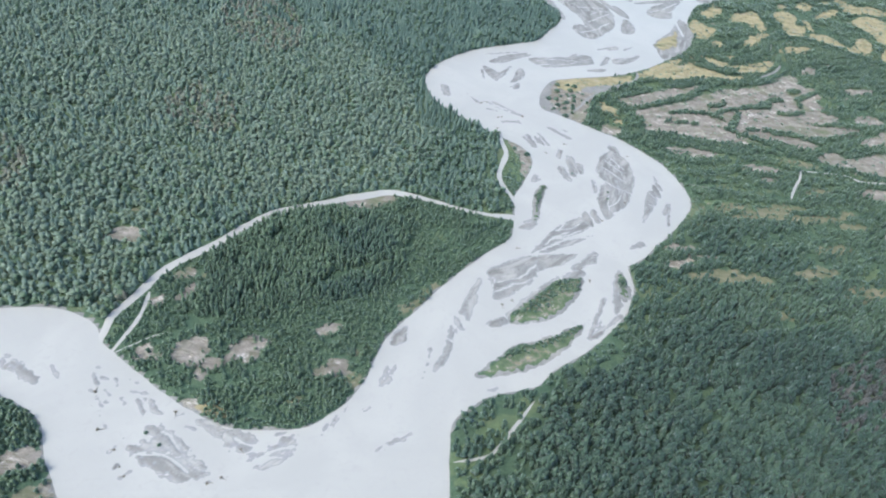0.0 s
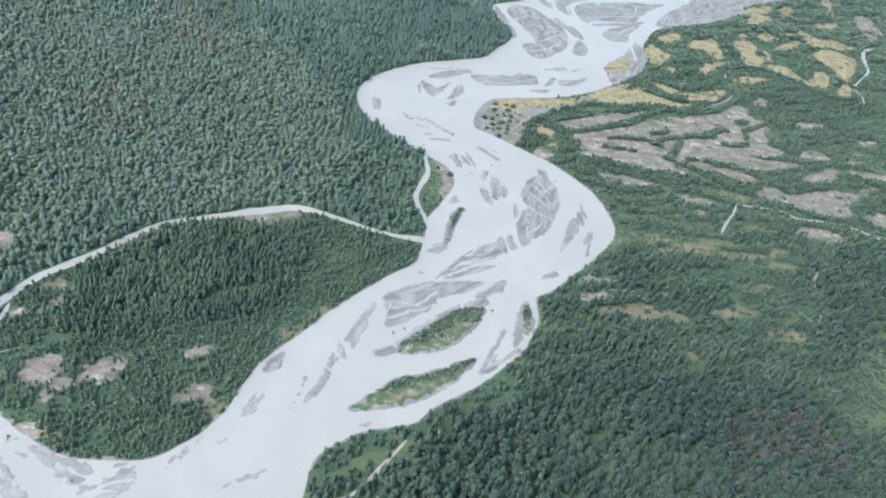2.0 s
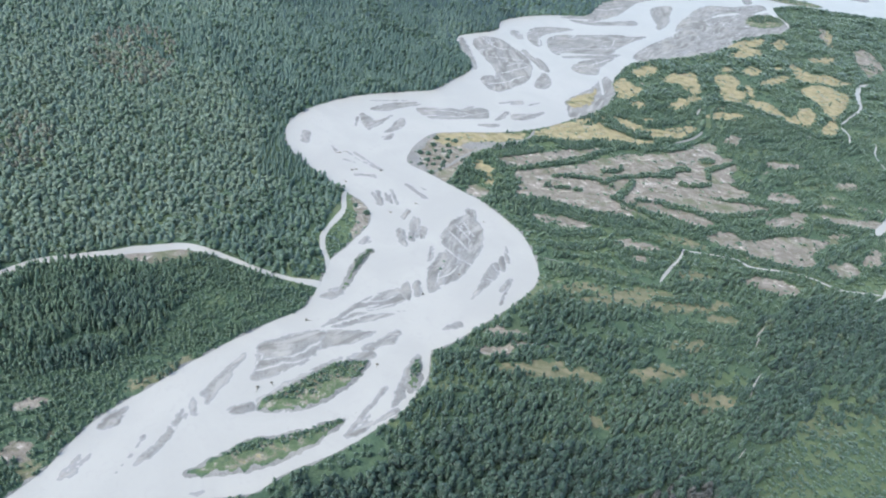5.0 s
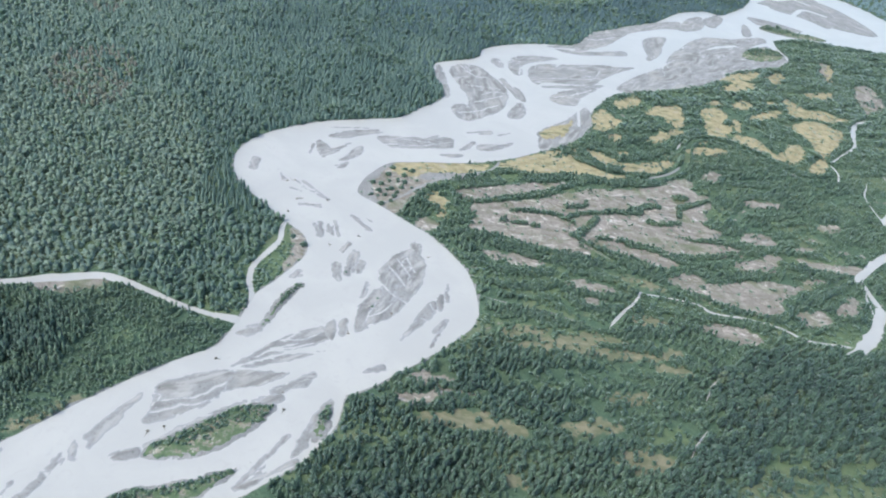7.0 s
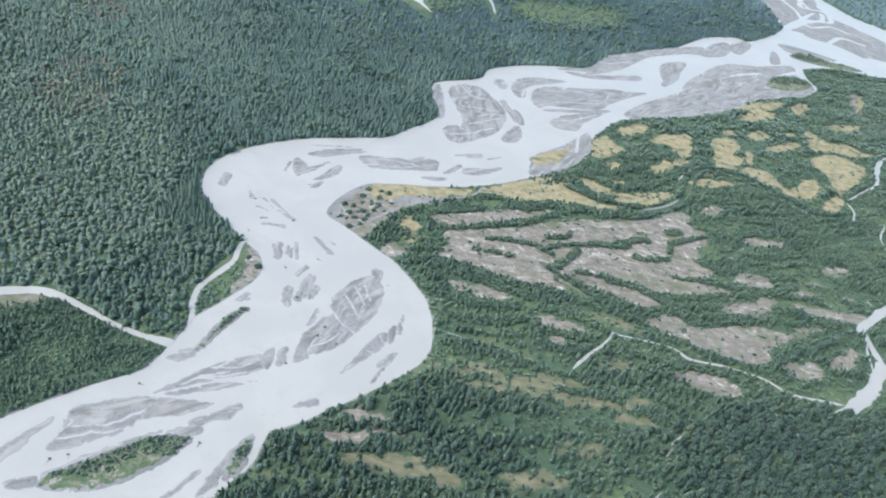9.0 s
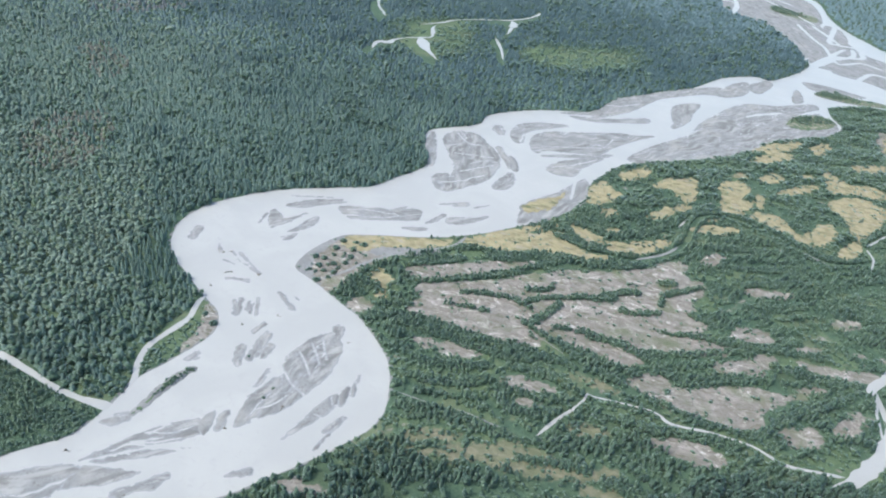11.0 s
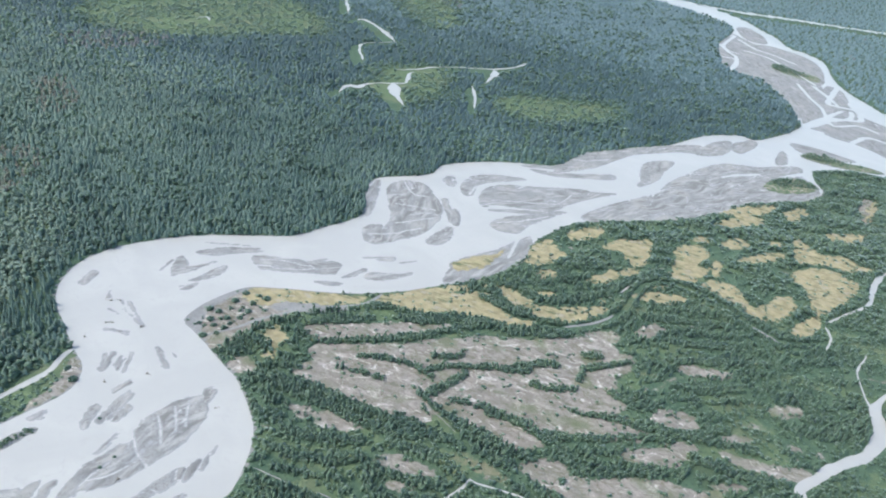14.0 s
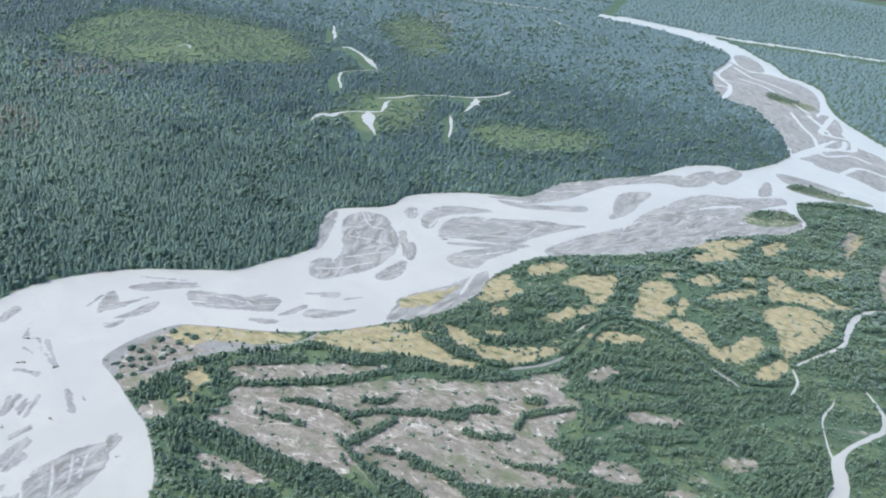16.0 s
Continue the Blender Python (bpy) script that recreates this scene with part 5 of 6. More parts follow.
for n, outline in enumerate(BARS):
    far = outline[0][1] > 1150
    low = outline[0][1] < 330 and outline[0][0] < 20
    bar(outline, seed=20 + 3 * n, cell=2.6 if far else 0.9 if low else 1.25, broken=0.32 if low else 0.08, pale=0.22 if low else 0.0, streak=0.34 if low else 0.3, high=0.22 if low else 0.36)
for n, outline in enumerate(ISLANDS):
    tagged(bar(outline, seed=200 + 3 * n, name="river_island", high=1.0, streak=0.12, green=True), "low river island with gravel rim, grass and willow scrub", "island", "islands in the river")
for n, outline in enumerate(STRAW_BARS):
    tagged(bar(outline, seed=280 + n, name="grass_patch", high=1.0, streak=0.12, green=True, straw=True), "straw-yellow dry grass growing on a gravel bar", "grass patch")
for n, line in enumerate(SLIVERS):
    bar(spine=line, seed=300 + 3 * n, cell=1.0, streak=0.15, label="small sliver of wet gravel in shallow river water")


# ---- streams and pools ----
def sampler(values):
    """Reads a field of the ground grid at any place."""
    g = values.reshape(len(gy), len(gx))

    def read(x, y):
        i = np.clip(np.searchsorted(gx, x) - 1, 0, len(gx) - 2)
        j = np.clip(np.searchsorted(gy, y) - 1, 0, len(gy) - 2)
        u, v = (x - gx[i]) / (gx[i + 1] - gx[i]), (y - gy[j]) / (gy[j + 1] - gy[j])
        return g[j, i] * (1 - u) * (1 - v) + g[j, i + 1] * u * (1 - v) + g[j + 1, i] * (1 - u) * v + g[j + 1, i + 1] * u * v

    return read


wet_at, bare_at, straw_at, grass_at, height_at = (sampler(a) for a in (wet, np.maximum(bare, 0.9 * turf), straw, grass, Z))


def ribbon(name, line, material, lift, label, category, seed, ragged=0.5):
    """A strip that lies along the ground, with an uneven edge and thin ends."""
    c = curve(line, False, 2.0 if line[0][1] < 1200 else 6.0)
    t = np.gradient(c[:, :2], axis=0)
    t /= np.maximum(np.hypot(t[:, 0], t[:, 1]), 1e-6)[:, None]
    side = np.stack([-t[:, 1], t[:, 0]], -1)
    run = np.arange(len(c)) * 1.0
    taper = np.clip(np.minimum(run + 0.6, len(c) - run - 0.4) / 4, 0.25, 1)
    rows = []
    for k, a in enumerate((-1.0, -0.4, 0.4, 1.0)):
        w = c[:, 2] * taper * (1 + ragged * rough(run / (7 if lift < 0.5 else 2.5), run * 0 + k * 9.7, seed, 3)) * a
        p = c[:, :2] + side * w[:, None]
        rows.append(np.stack([p[:, 0], p[:, 1], height_at(p[:, 0], p[:, 1]) + (lift if abs(a) < 0.5 else lift * 0.6)], -1))
    ob = sheet(name, np.concatenate(rows), quads(len(c), 4), material, True, {"height": np.full(4 * len(c), 0.5)})
    return tagged(ob, label, category)


ribbon("side_channel", SIDE_CHANNEL, WATER, 0.16, "pale silty side channel that cuts off the oxbow", "stream", 490, 0.35)
STREAMS.append(SIDE_CHANNEL)
for n, line in enumerate(STREAMS[:-1]):
    ribbon("stream", line, WATER, 0.16, "narrow pale silty stream winding through scrub", "stream", 500 + n)
for n, line in enumerate(POOLS):
    ribbon("pool", line, WATER, 0.7, "bright shallow pool of water in the wooded valley", "pool", 550 + n, 1.1)
for n, line in enumerate(TRACKS):
    ribbon("dry_channel", line, GRAVEL, 0.12, "narrow dry channel of pale gravel through grass", "dry channel", 580 + n)

# ---- trees ----
rng = np.random.default_rng(7)


def spruce_shape(tiers, points, seed):
    """Unit spruce: tiers of drooping, jagged boughs; height 1, radius 1."""
    r = np.random.default_rng(seed)
    v, f = [], []
    for i in range(tiers):
        a = i / tiers
        z0, z1 = 0.06 + 0.86 * a, min(1.0, 0.06 + 0.86 * (i + 1) / tiers + 0.22)
        if i == tiers - 1:
            z1 = 1.0
        rad = (1 - a) ** 0.65
        base = len(v)
        v.append((r.normal(0, 0.03), r.normal(0, 0.03), z1))
        m = 2 * points
        for k in range(m):
            w = rad * (r.uniform(0.85, 1.15) if k % 2 == 0 else r.uniform(0.45, 0.65))
            t = 2 * math.pi * (k + r.uniform(-0.2, 0.2)) / m + i * 0.7
            v.append((w * math.cos(t), w * math.sin(t), z0 + (0.0 if k % 2 == 0 else 0.05) + r.uniform(-0.02, 0.02)))
        f += [(base, base + 1 + k, base + 1 + (k + 1) % m) for k in range(m)]
    return np.array(v), np.array(f)


LUMP = np.array([(0, 1, 3), (1, 2, 3), (2, 0, 3), (1, 0, 4), (2, 1, 4), (0, 2, 4)])


def leafy_shape(clumps, seed, low=0.15, pointed=0.6, size=0.42, flat=0.42, spread_out=1.0, shards=0):
    """Unit broadleaf crown: clumps of leaves over an uneven egg; height 1, radius 1."""
    r = np.random.default_rng(seed)
    v, f = [], []
    for i in range(clumps):
        a = (i + 0.5) / clumps
        z = low + (1 - low) * (0.12 + 0.8 * a)
        t = i * 2.4 + r.uniform(-0.4, 0.4)
        reach = (math.sin(math.pi * min(1, 0.18 + 0.82 * a)) ** pointed) * r.uniform(0.5, 0.85) * spread_out
        if i == clumps - 1:
            reach, z = 0.08, 0.90
        s = size * r.uniform(0.8, 1.25) * (1.2 - 0.45 * a)
        c = np.array((reach * math.cos(t), reach * math.sin(t), z))
        o = np.array([(1, 0, 0), (-0.5, 0.87, 0), (-0.5, -0.87, 0), (0, 0, 1), (0, 0, -1)], float) * r.uniform(0.8, 1.3, (5, 1)) + r.normal(0, 0.15, (5, 3))
        spin = Matrix.Rotation(r.uniform(0, 6.28), 3, "Z") @ Matrix.Rotation(r.uniform(-0.6, 0.6), 3, "X")
        o = (np.array(spin) @ o.T).T * s * np.array((1, 1, flat))
        f.append(LUMP + len(v) * 5)
        v.append(c + o)
    first = 5 * len(v)
    for i in range(shards):
        a = (i + r.uniform(0, 1)) / shards
        z, t = low + (1 - low) * (0.08 + 0.9 * a), r.uniform(0, 6.28)
        reach = max(0.08, math.sin(math.pi * min(1, 0.2 + 0.8 * a)) ** pointed) * r.uniform(0.75, 1.1) * (0.55 + 0.45 * spread_out)
        out = np.array((math.cos(t), math.sin(t), 0.0))
        side = np.array((-out[1], out[0], 0.0))
        up = np.array((-0.75 * out[0], -0.75 * out[1], 0.16))
        s = size * r.uniform(0.55, 0.95)
        c = out * reach + np.array((0, 0, z))
        f.append(np.array([(0, 1, 2)]) + first + 3 * i)
        v.append(np.stack([c - side * s * 0.7 - up * 0.25 * s, c + side * s * 0.7 - up * 0.25 * s * r.uniform(0.2, 1.8), c + up * s + side * r.normal(0, 0.25) * s]))
    return np.concatenate(v), np.concatenate(f)


def stand(name, shapes, x, y, z, height, width, material, label, category, tints=None):
    """Many trees joined into one mesh, as nobody could count them."""
    n = len(x)
    if n == 0:
        return None
    kind_of = rng.integers(0, len(shapes), n)
    turn = rng.uniform(0, 2 * math.pi, n)
    tints = rng.uniform(0, 1, n) if tints is None else tints
    V, F, T, base = [], [], [], 0
    for k, (v, f) in enumerate(shapes):
        s = np.nonzero(kind_of == k)[0]
        if not len(s):
            continue
        co, si = np.cos(turn[s])[:, None], np.sin(turn[s])[:, None]
        w = width[s][:, None]
        px = (v[:, 0] * co - v[:, 1] * si) * w + x[s][:, None]
        py = (v[:, 0] * si + v[:, 1] * co) * w + y[s][:, None]
        pz = v[:, 2] * height[s][:, None] + z[s][:, None]
        V.append(np.stack([px, py, pz], -1).reshape(-1, 3))
        F.append((f[None] + (np.arange(len(s)) * len(v))[:, None, None]).reshape(-1, 3) + base)
        T.append(np.repeat(tints[s], len(v)))
        base += len(s) * len(v)
    ob = sheet(name, np.concatenate(V), np.concatenate(F), material, True, {"tint": np.concatenate(T)})
    return tagged(ob, label, category, kind="stuff")


def spread(x0, x1, y0, y1, gap):
    """Places on a shaken grid."""
    x, y = (a.ravel() for a in np.meshgrid(np.arange(x0, x1, gap), np.arange(y0, y1, gap)))
    return x + rng.uniform(-0.48, 0.48, x.size) * gap, y + rng.uniform(-0.48, 0.48, x.size) * gap


NEAR_SPRUCE = [spruce_shape(4, 3, s) for s in range(8)]
MID_SPRUCE = [spruce_shape(3, 3, s) for s in range(8)]
FAR_SPRUCE = [spruce_shape(2, 3, s) for s in range(4)]
TINY_SPRUCE = [spruce_shape(1, 3, s) for s in range(3)]
MID_LEAFY = [leafy_shape(2, s, low=0.0, size=0.95, pointed=0.9, flat=0.45, spread_out=0.4, shards=8) for s in range(6)]
SHRUB = [leafy_shape(1, s, low=-0.1, size=1.05, shards=7) for s in range(5)]


YOUNG = [spruce_shape(3, 3, s) for s in range(20, 22)] + [leafy_shape(3, s, low=0.0, size=0.7, pointed=0.8, flat=0.62, spread_out=0.55, shards=10) for s in range(7)]
NEAR_LEAFY = [leafy_shape(10, s, low=0.0, size=0.45, flat=0.6, pointed=0.8, spread_out=0.85, shards=26) for s in range(5)] + [spruce_shape(5, 4, 30)]


def in_view(x, y):
    """The stretch of the valley that lies along the flight."""
    return (x > -460 - 0.5 * np.maximum(y - 700, 0)) & (x < 420 + 0.62 * y)


def clear_of_water(x, y, margin, behind=0.0):
    """Whether a place is off the river, its streams and pools; trees keep back from the near side of far pools."""
    ok = wet_at(x, y) < -margin
    ok &= field(x, y, STREAMS + TRACKS, False, 8.0) < -1.0
    for back in (0.0, 0.5, 1.0):
        ok &= field(x, y + back * behind, POOLS, False, 8.0) < -3.0
    return ok


def pick(k, *arrays):
    return [a[k] for a in arrays]


def forest():
    """Spruce forest over the whole of the valley north of the river."""
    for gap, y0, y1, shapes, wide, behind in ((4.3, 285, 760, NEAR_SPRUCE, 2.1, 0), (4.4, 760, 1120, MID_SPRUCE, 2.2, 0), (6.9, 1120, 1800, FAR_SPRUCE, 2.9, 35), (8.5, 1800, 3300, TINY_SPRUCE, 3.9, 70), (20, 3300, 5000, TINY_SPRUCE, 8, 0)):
        x, y = spread(-1700, 800, y0, y1, gap)
        x, y = pick(in_view(x, y), x, y)
        x, y = pick(to_outline(x, y, NORTH) > 1.5, x, y)
        k = clear_of_water(x, y, 1.2, behind) & ~near_spruces(x, y) & (field(x, y, LOWLAND, True, 10) < 0) & (rng.uniform(0, 1, x.size) > np.where(y > 1120, 0.5, 0.55) * grass_at(x, y)) & (rng.uniform(0, 1, x.size) > bare_at(x, y))
        x, y = pick(k, x, y)
        open_land = grass_at(x, y)
        h = (6.4 + 1.3 * rough(x / 80, y / 80, 31) + 1.9 * rough(x / 13, y / 13, 35) + rng.normal(0, 1.2, x.size)).clip(2.5, 12) * (1 - np.where(y > 1120, 0.6, 0.5) * open_land)
        # LIGHT woods have paler leaves; their raised tint also stands in for haze.
        young = smooth(field(x, y, LIGHT, True, 40), -25, 25)
        h = h * (1 - 0.22 * young)
        w = wide * (0.98 + 0.055 * h) * rng.uniform(0.75, 1.3, x.size)
        t = (0.3 + 0.3 * rough(x / 22, y / 22, 36) + 0.2 * smooth(650 - y, -200, 200) + 0.35 * rough(x / 90, y / 90, 33) + rng.normal(0, 0.12, x.size)).clip(0, 0.95)
        # Tints rise to the west too, partly as haze put into the colour.
        t = (t + 0.4 * young + 0.55 * smooth(-x, -20, 240) * (y < 1250)).clip(0, 0.95)
        t = np.where((field(x, y, DRY, True, 20) > -6) & (rng.uniform(0, 1, x.size) < 0.5), 1.0, t)
        # Taller trees tinted dark paint in the shade at the edges of stands.
        edge = field(x, y, SHADE_STRIPS, False, 5.0) > 0
        h, t = np.where(edge, 1.45 * h + 1, h), np.where(edge, 0.1 * t, t)
        leafy = rng.uniform(0, 1, x.size) < 0.08 + 0.35 * smooth(700 - y, -250, 200) + np.where(y > 1120, 1.1, 0.5) * open_land + 0.3 * smooth(rough(x / 60, y / 60, 71), 0.1, 0.6) + 0.2 * young - 2.0 * edge
        t = np.clip(t + 0.45 * open_land * (t < 0.96), 0, 1)
        # Pale birch is mixed in westward for the same lift.
        west = np.maximum(0.85 * young, 0.6 * smooth(-x, -20, 260) * smooth(1350 - y, 0, 400))
        leafy |= rng.uniform(0, 1, x.size) < 0.25 * west
        z = height_at(x, y) - 0.2
        # With distance the tone steps to bluer needles, haze painted as leaf colour.
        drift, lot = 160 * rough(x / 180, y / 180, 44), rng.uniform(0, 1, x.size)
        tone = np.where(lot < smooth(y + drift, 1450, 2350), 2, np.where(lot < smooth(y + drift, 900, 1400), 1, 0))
        for m, needles in enumerate((SPRUCE, HAZED_NEEDLES, PALE_HAZED_NEEDLES)):
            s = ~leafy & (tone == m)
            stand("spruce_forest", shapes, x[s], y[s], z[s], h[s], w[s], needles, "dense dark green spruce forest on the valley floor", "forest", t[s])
        broad, pale = MID_LEAFY if gap < 6 else SHRUB, rng.uniform(0, 1, x.size) < west
        for s, leaves in ((leafy & ~pale, POPLAR), (leafy & pale, BIRCH)):
            stand("birch_wood", broad, x[s], y[s], z[s], 0.95 * h[s], 0.98 * w[s], leaves, "lighter birch and poplar among the spruces", "forest", t[s])


def oxbow_wood():
    x, y = spread(-260, 240, 230, 560, 2.25)
    x, y = pick(to_outline(x, y, OXBOW) > 0.5, x, y)
    x, y = pick(clear_of_water(x, y, 0.8), x, y)
    lane = np.abs(rough((0.8 * x + 0.6 * y) / 70, (0.8 * y - 0.6 * x + 8 * rough(x / 40, y / 40, 39)) / 12, 38, 2))
    x, y = pick(rng.uniform(0, 1, x.size) > np.maximum(np.maximum(bare_at(x, y), 0.35 * grass_at(x, y)), 0.75 * (1 - smooth(lane, 0.03, 0.09))), x, y)
    tall = smooth(field(x, y, OXBOW_GROVES, True, 40) + 8 * rough(x / 20, y / 20, 41), -8, 10)
    dark = smooth(field(x, y, DARK_WOOD, True, 20) + 5 * rough(x / 12, y / 12, 43), -3, 5)
    glade = grass_at(x, y)
    h = (2.2 + 3.2 * tall + 0.9 * dark + 1.3 * rough(x / 14, y / 14, 5) + rng.normal(0, 0.8, x.size)).clip(1.0, 9) * (1 - 0.6 * glade)
    w = (0.72 + 0.21 * h) * rng.uniform(0.65, 1.3, x.size)
    t = (0.6 + 0.4 * rough(x / 30, y / 30, 37) + 0.15 * tall - 0.65 * dark + 0.4 * glade + rng.normal(0, 0.18, x.size)).clip(0, 0.94)
    big = h > 2.8
    z = height_at(x, y) - 0.1
    stand("mixed_wood", YOUNG[1:], x[big], y[big], z[big], 1.25 * h[big], 0.92 * w[big], POPLAR, "mixed wood of young poplar on the oxbow", "wood", t[big])
    big = ~big
    stand("willow_scrub", SHRUB, x[big], y[big], z[big], h[big], w[big], WILLOW, "low green willow scrub on the oxbow", "scrub", t[big])


def south_bank():
    """Scrub on the far point of land across the lower loop."""
    x, y = spread(-420, -60, 60, 330, 2.9)
    x, y = pick((to_outline(x, y, NORTH) < -2) & (to_outline(x, y, OXBOW) < -2) & clear_of_water(x, y, 1.0), x, y)
    x, y = pick(rng.uniform(0, 1, x.size) > bare_at(x, y), x, y)
    h = (3.0 + 1.2 * rough(x / 20, y / 20, 5) + rng.normal(0, 0.7, x.size)).clip(0.8, 6)
    stand("willow_scrub", MID_LEAFY, x, y, height_at(x, y) - 0.1, h, 1.0 + 0.17 * h, WILLOW, "green willow scrub on the point across the river", "scrub")


def island_scrub():
    for outline in ISLANDS:
        c = curve(outline, True, 4.0)
        x, y = spread(c[:, 0].min(), c[:, 0].max(), c[:, 1].min(), c[:, 1].max(), 2.0 if c[0, 1] < 900 else 3.6)
        d = to_outline(x, y, c)
        back = 0.86 * (y - c[:, 1].mean()) - 0.5 * (x - c[:, 0].mean())
        back = back / np.ptp(0.86 * c[:, 1] - 0.5 * c[:, 0]) * 3.2 + 0.25 + 0.8 * rough(x / 14, y / 14, 77)
        x, y = pick((d > 2) & (rng.uniform(0, 1, x.size) < smooth(back, -0.35, 0.5)), x, y)
        h = (1.4 + 0.8 * rough(x / 9, y / 9, 79) + rng.normal(0, 0.5, x.size)).clip(0.5, 3) * (1.0 if c[0, 1] < 900 else 1.7)
        stand("willow_scrub", SHRUB, x, y, np.full(x.size, LEVEL + 0.6), h, 0.75 + 0.3 * h, WILLOW, "low willow scrub on a river island", "scrub")


def east_bank():
    """Scrub, bands of alder and tall poplars on the other bank."""
    land = spread(-20, 1350, 150, 1500, 3.0)
    x, y = pick(in_view(*land) & (land[1] > 700 - 1.5 * (900 - land[0])), *land)
    x, y = pick((to_outline(x, y, NORTH) < -3) | (field(x, y, LOWLAND, True, 10) > 0), x, y)
    x, y = pick(to_outline(x, y, OXBOW) < -3, x, y)
    x, y = pick(clear_of_water(x, y, 1.0), x, y)
    x, y = pick(field(x, y, SCARS, False, 8) < 0, x, y)
    bands = field(x, y, BANDS, False, 30) + 1.2 * rough(x / 7, y / 7, 95)
    rows = field(x, y, TREE_LINES, False, 14) + 2 * rough(x / 12, y / 12, 98)
    ridge = ridges(x, y)
    open_land, dry = np.maximum(bare_at(x, y), straw_at(x, y)), straw_at(x, y)
    lines = np.abs(rough((0.93 * x + 0.37 * y + 20 * rough(x / 80, y / 80, 7)) / 120, (0.93 * y - 0.37 * x + 30 * rough(x / 70, y / 70, 9)) / 24, 103, 2))
    rib = 0.5 + 0.5 * np.cos(2 * math.pi * bands / 12.5 + 2.2 * rough(x / 30, y / 30, 86))
    rib = np.where(bands > -28, rib, smooth(ridge, -0.35, 0.35))
    rib = np.where(bands > 0, 1.0, rib)
    wooded = 0.95 * smooth(ridge, -0.75, -0.3) * (0.35 + 0.65 * smooth(lines, 0.02, 0.07)) * np.where(rows > 0, 1, 1 - 0.5 * smooth(rows, -7.5, -3.0))
    sparse = 0.045 + 0.16 * smooth(rough(x / 18, y / 10, 99), 0.15, 0.5) + 0.12 * dry * smooth(rough(x / 12, y / 7, 89), 0.1, 0.5)
    wooded = wooded * (0.55 + 0.45 * rib)
    chance = np.where(bands > 0, 0.62, wooded * (1 - open_land) + sparse * open_land)
    chance = np.where(field(x, y, GREENS, True, 20) + 8 * rough(x / 14, y / 14, 82) > 0, 0.55 + 0.4 * (rough(x / 9, y / 9, 84) > 0.1), chance)
    chance = np.where(field(x, y, SPARSE, True, 10) > 0, 0.08, chance) * np.where(y > 950, 0.75, 1)
    x, y, bands, open_land, ridge, rows, rib = pick(rng.uniform(0, 1, x.size) < chance, x, y, bands, open_land, ridge, rows, rib)
    tall = smooth(field(x, y, GROVES, True, 40), -12, 12)
    x, y, bands, open_land, ridge, tall, rows, rib = pick((tall < 0.5) | (rng.uniform(0, 1, x.size) < 0.45), x, y, bands, open_land, ridge, tall, rows, rib)
    south = smooth(500 - y - 0.15 * (x - 200), -40, 90)
    inner = np.clip(bands, 0, 5) / 5
    h = 2.0 + 1.9 * rib + 0.9 * ridge + 1.0 * rough(x / 25, y / 25, 61) + 0.6 * (bands > 0) + 0.8 * inner + 1.7 * south + rng.normal(0, 0.8, x.size)
    h = h.clip(0.8, 7.5) * (1 - 0.65 * open_land * (bands < 0)) * (1 - 0.4 * smooth(field(x, y, LOWLAND, True, 10), -2, 2)) * (1 + 0.2 * (rows > 0))
    glade = np.maximum(grass_at(x, y) * (bands < 0) * (1 - 0.7 * south), 1.2 * (field(x, y, GREENS, True, 20) > 0))
    h = h * (1 - 0.5 * glade) * np.where(bands > 0, 0.84 - 0.16 * smooth(y, 600, 680), 1) * (0.55 + 0.45 * smooth(-wet_at(x, y), 1, 14))
    w = (1.05 + 0.24 * h) * rng.uniform(0.65, 1.4, x.size) * np.where(y > 1000, 1.4, 1)
    t = (0.78 - 0.34 * rib + 0.4 * rough(x / 30, y / 30, 67) + rng.normal(0, 0.18, x.size) - 0.15 * (bands > 0) * smooth(y, 560, 640) - 0.5 * south + 0.3 * glade).clip(0, 0.95)
    z, low = height_at(x, y) - 0.1, (h < 2.6) | (y > 900)
    stand("willow_scrub", SHRUB, x[low], y[low], z[low], h[low], 1.15 * w[low], WILLOW, "green willow and alder scrub on old river gravel", "scrub", t[low])
    low = ~low
    stand("young_poplar_wood", YOUNG, x[low], y[low], z[low], 1.42 * h[low], 0.86 * w[low], POPLAR, "young green poplars and alders on old river ridges", "wood", t[low])
    x, y = spread(200, 1000, 420, 1150, 1.9)
    x, y = pick((field(x, y, BANDS, False, 10) + 1.5 * rough(x / 8, y / 8, 95) > -0.8) & clear_of_water(x, y, 1.0) & (field(x, y, SCARS, False, 8) < 0), x, y)
    h = (2.6 + 1.0 * rough(x / 12, y / 12, 97) + rng.normal(0, 0.5, x.size)).clip(0.7, 4.2)
    t = (0.5 + 0.35 * rough(x / 20, y / 20, 67) + rng.normal(0, 0.2, x.size)).clip(0, 1)
    stand("alder_thicket", SHRUB, x, y, height_at(x, y) - 0.1, h, 0.75 + 0.25 * h, WILLOW, "dense low alder thicket along old river ridges", "scrub", t)
    x, y = spread(100, 900, 150, 800, 5.6)
    x, y = pick((field(x, y, GROVES, True, 40) + 17 * rough(x / 28, y / 28, 63) > 0) & clear_of_water(x, y, 9), x, y)
    x, y = pick((to_outline(x, y, OXBOW) < -3) & (rng.uniform(0, 1, x.size) > np.maximum(0.9 * bare_at(x, y), 0.68 * grass_at(x, y))), x, y)
    x, y = pick(~near_grove(x, y), x, y)
    h = (9.4 + 2.4 * rough(x / 60, y / 60, 65) + 1.5 * rough(x / 15, y / 15, 64) + rng.normal(0, 1.5, x.size)).clip(4, 14)
    h = h * (0.6 + 0.4 * smooth(-wet_at(x, y), 8, 30))
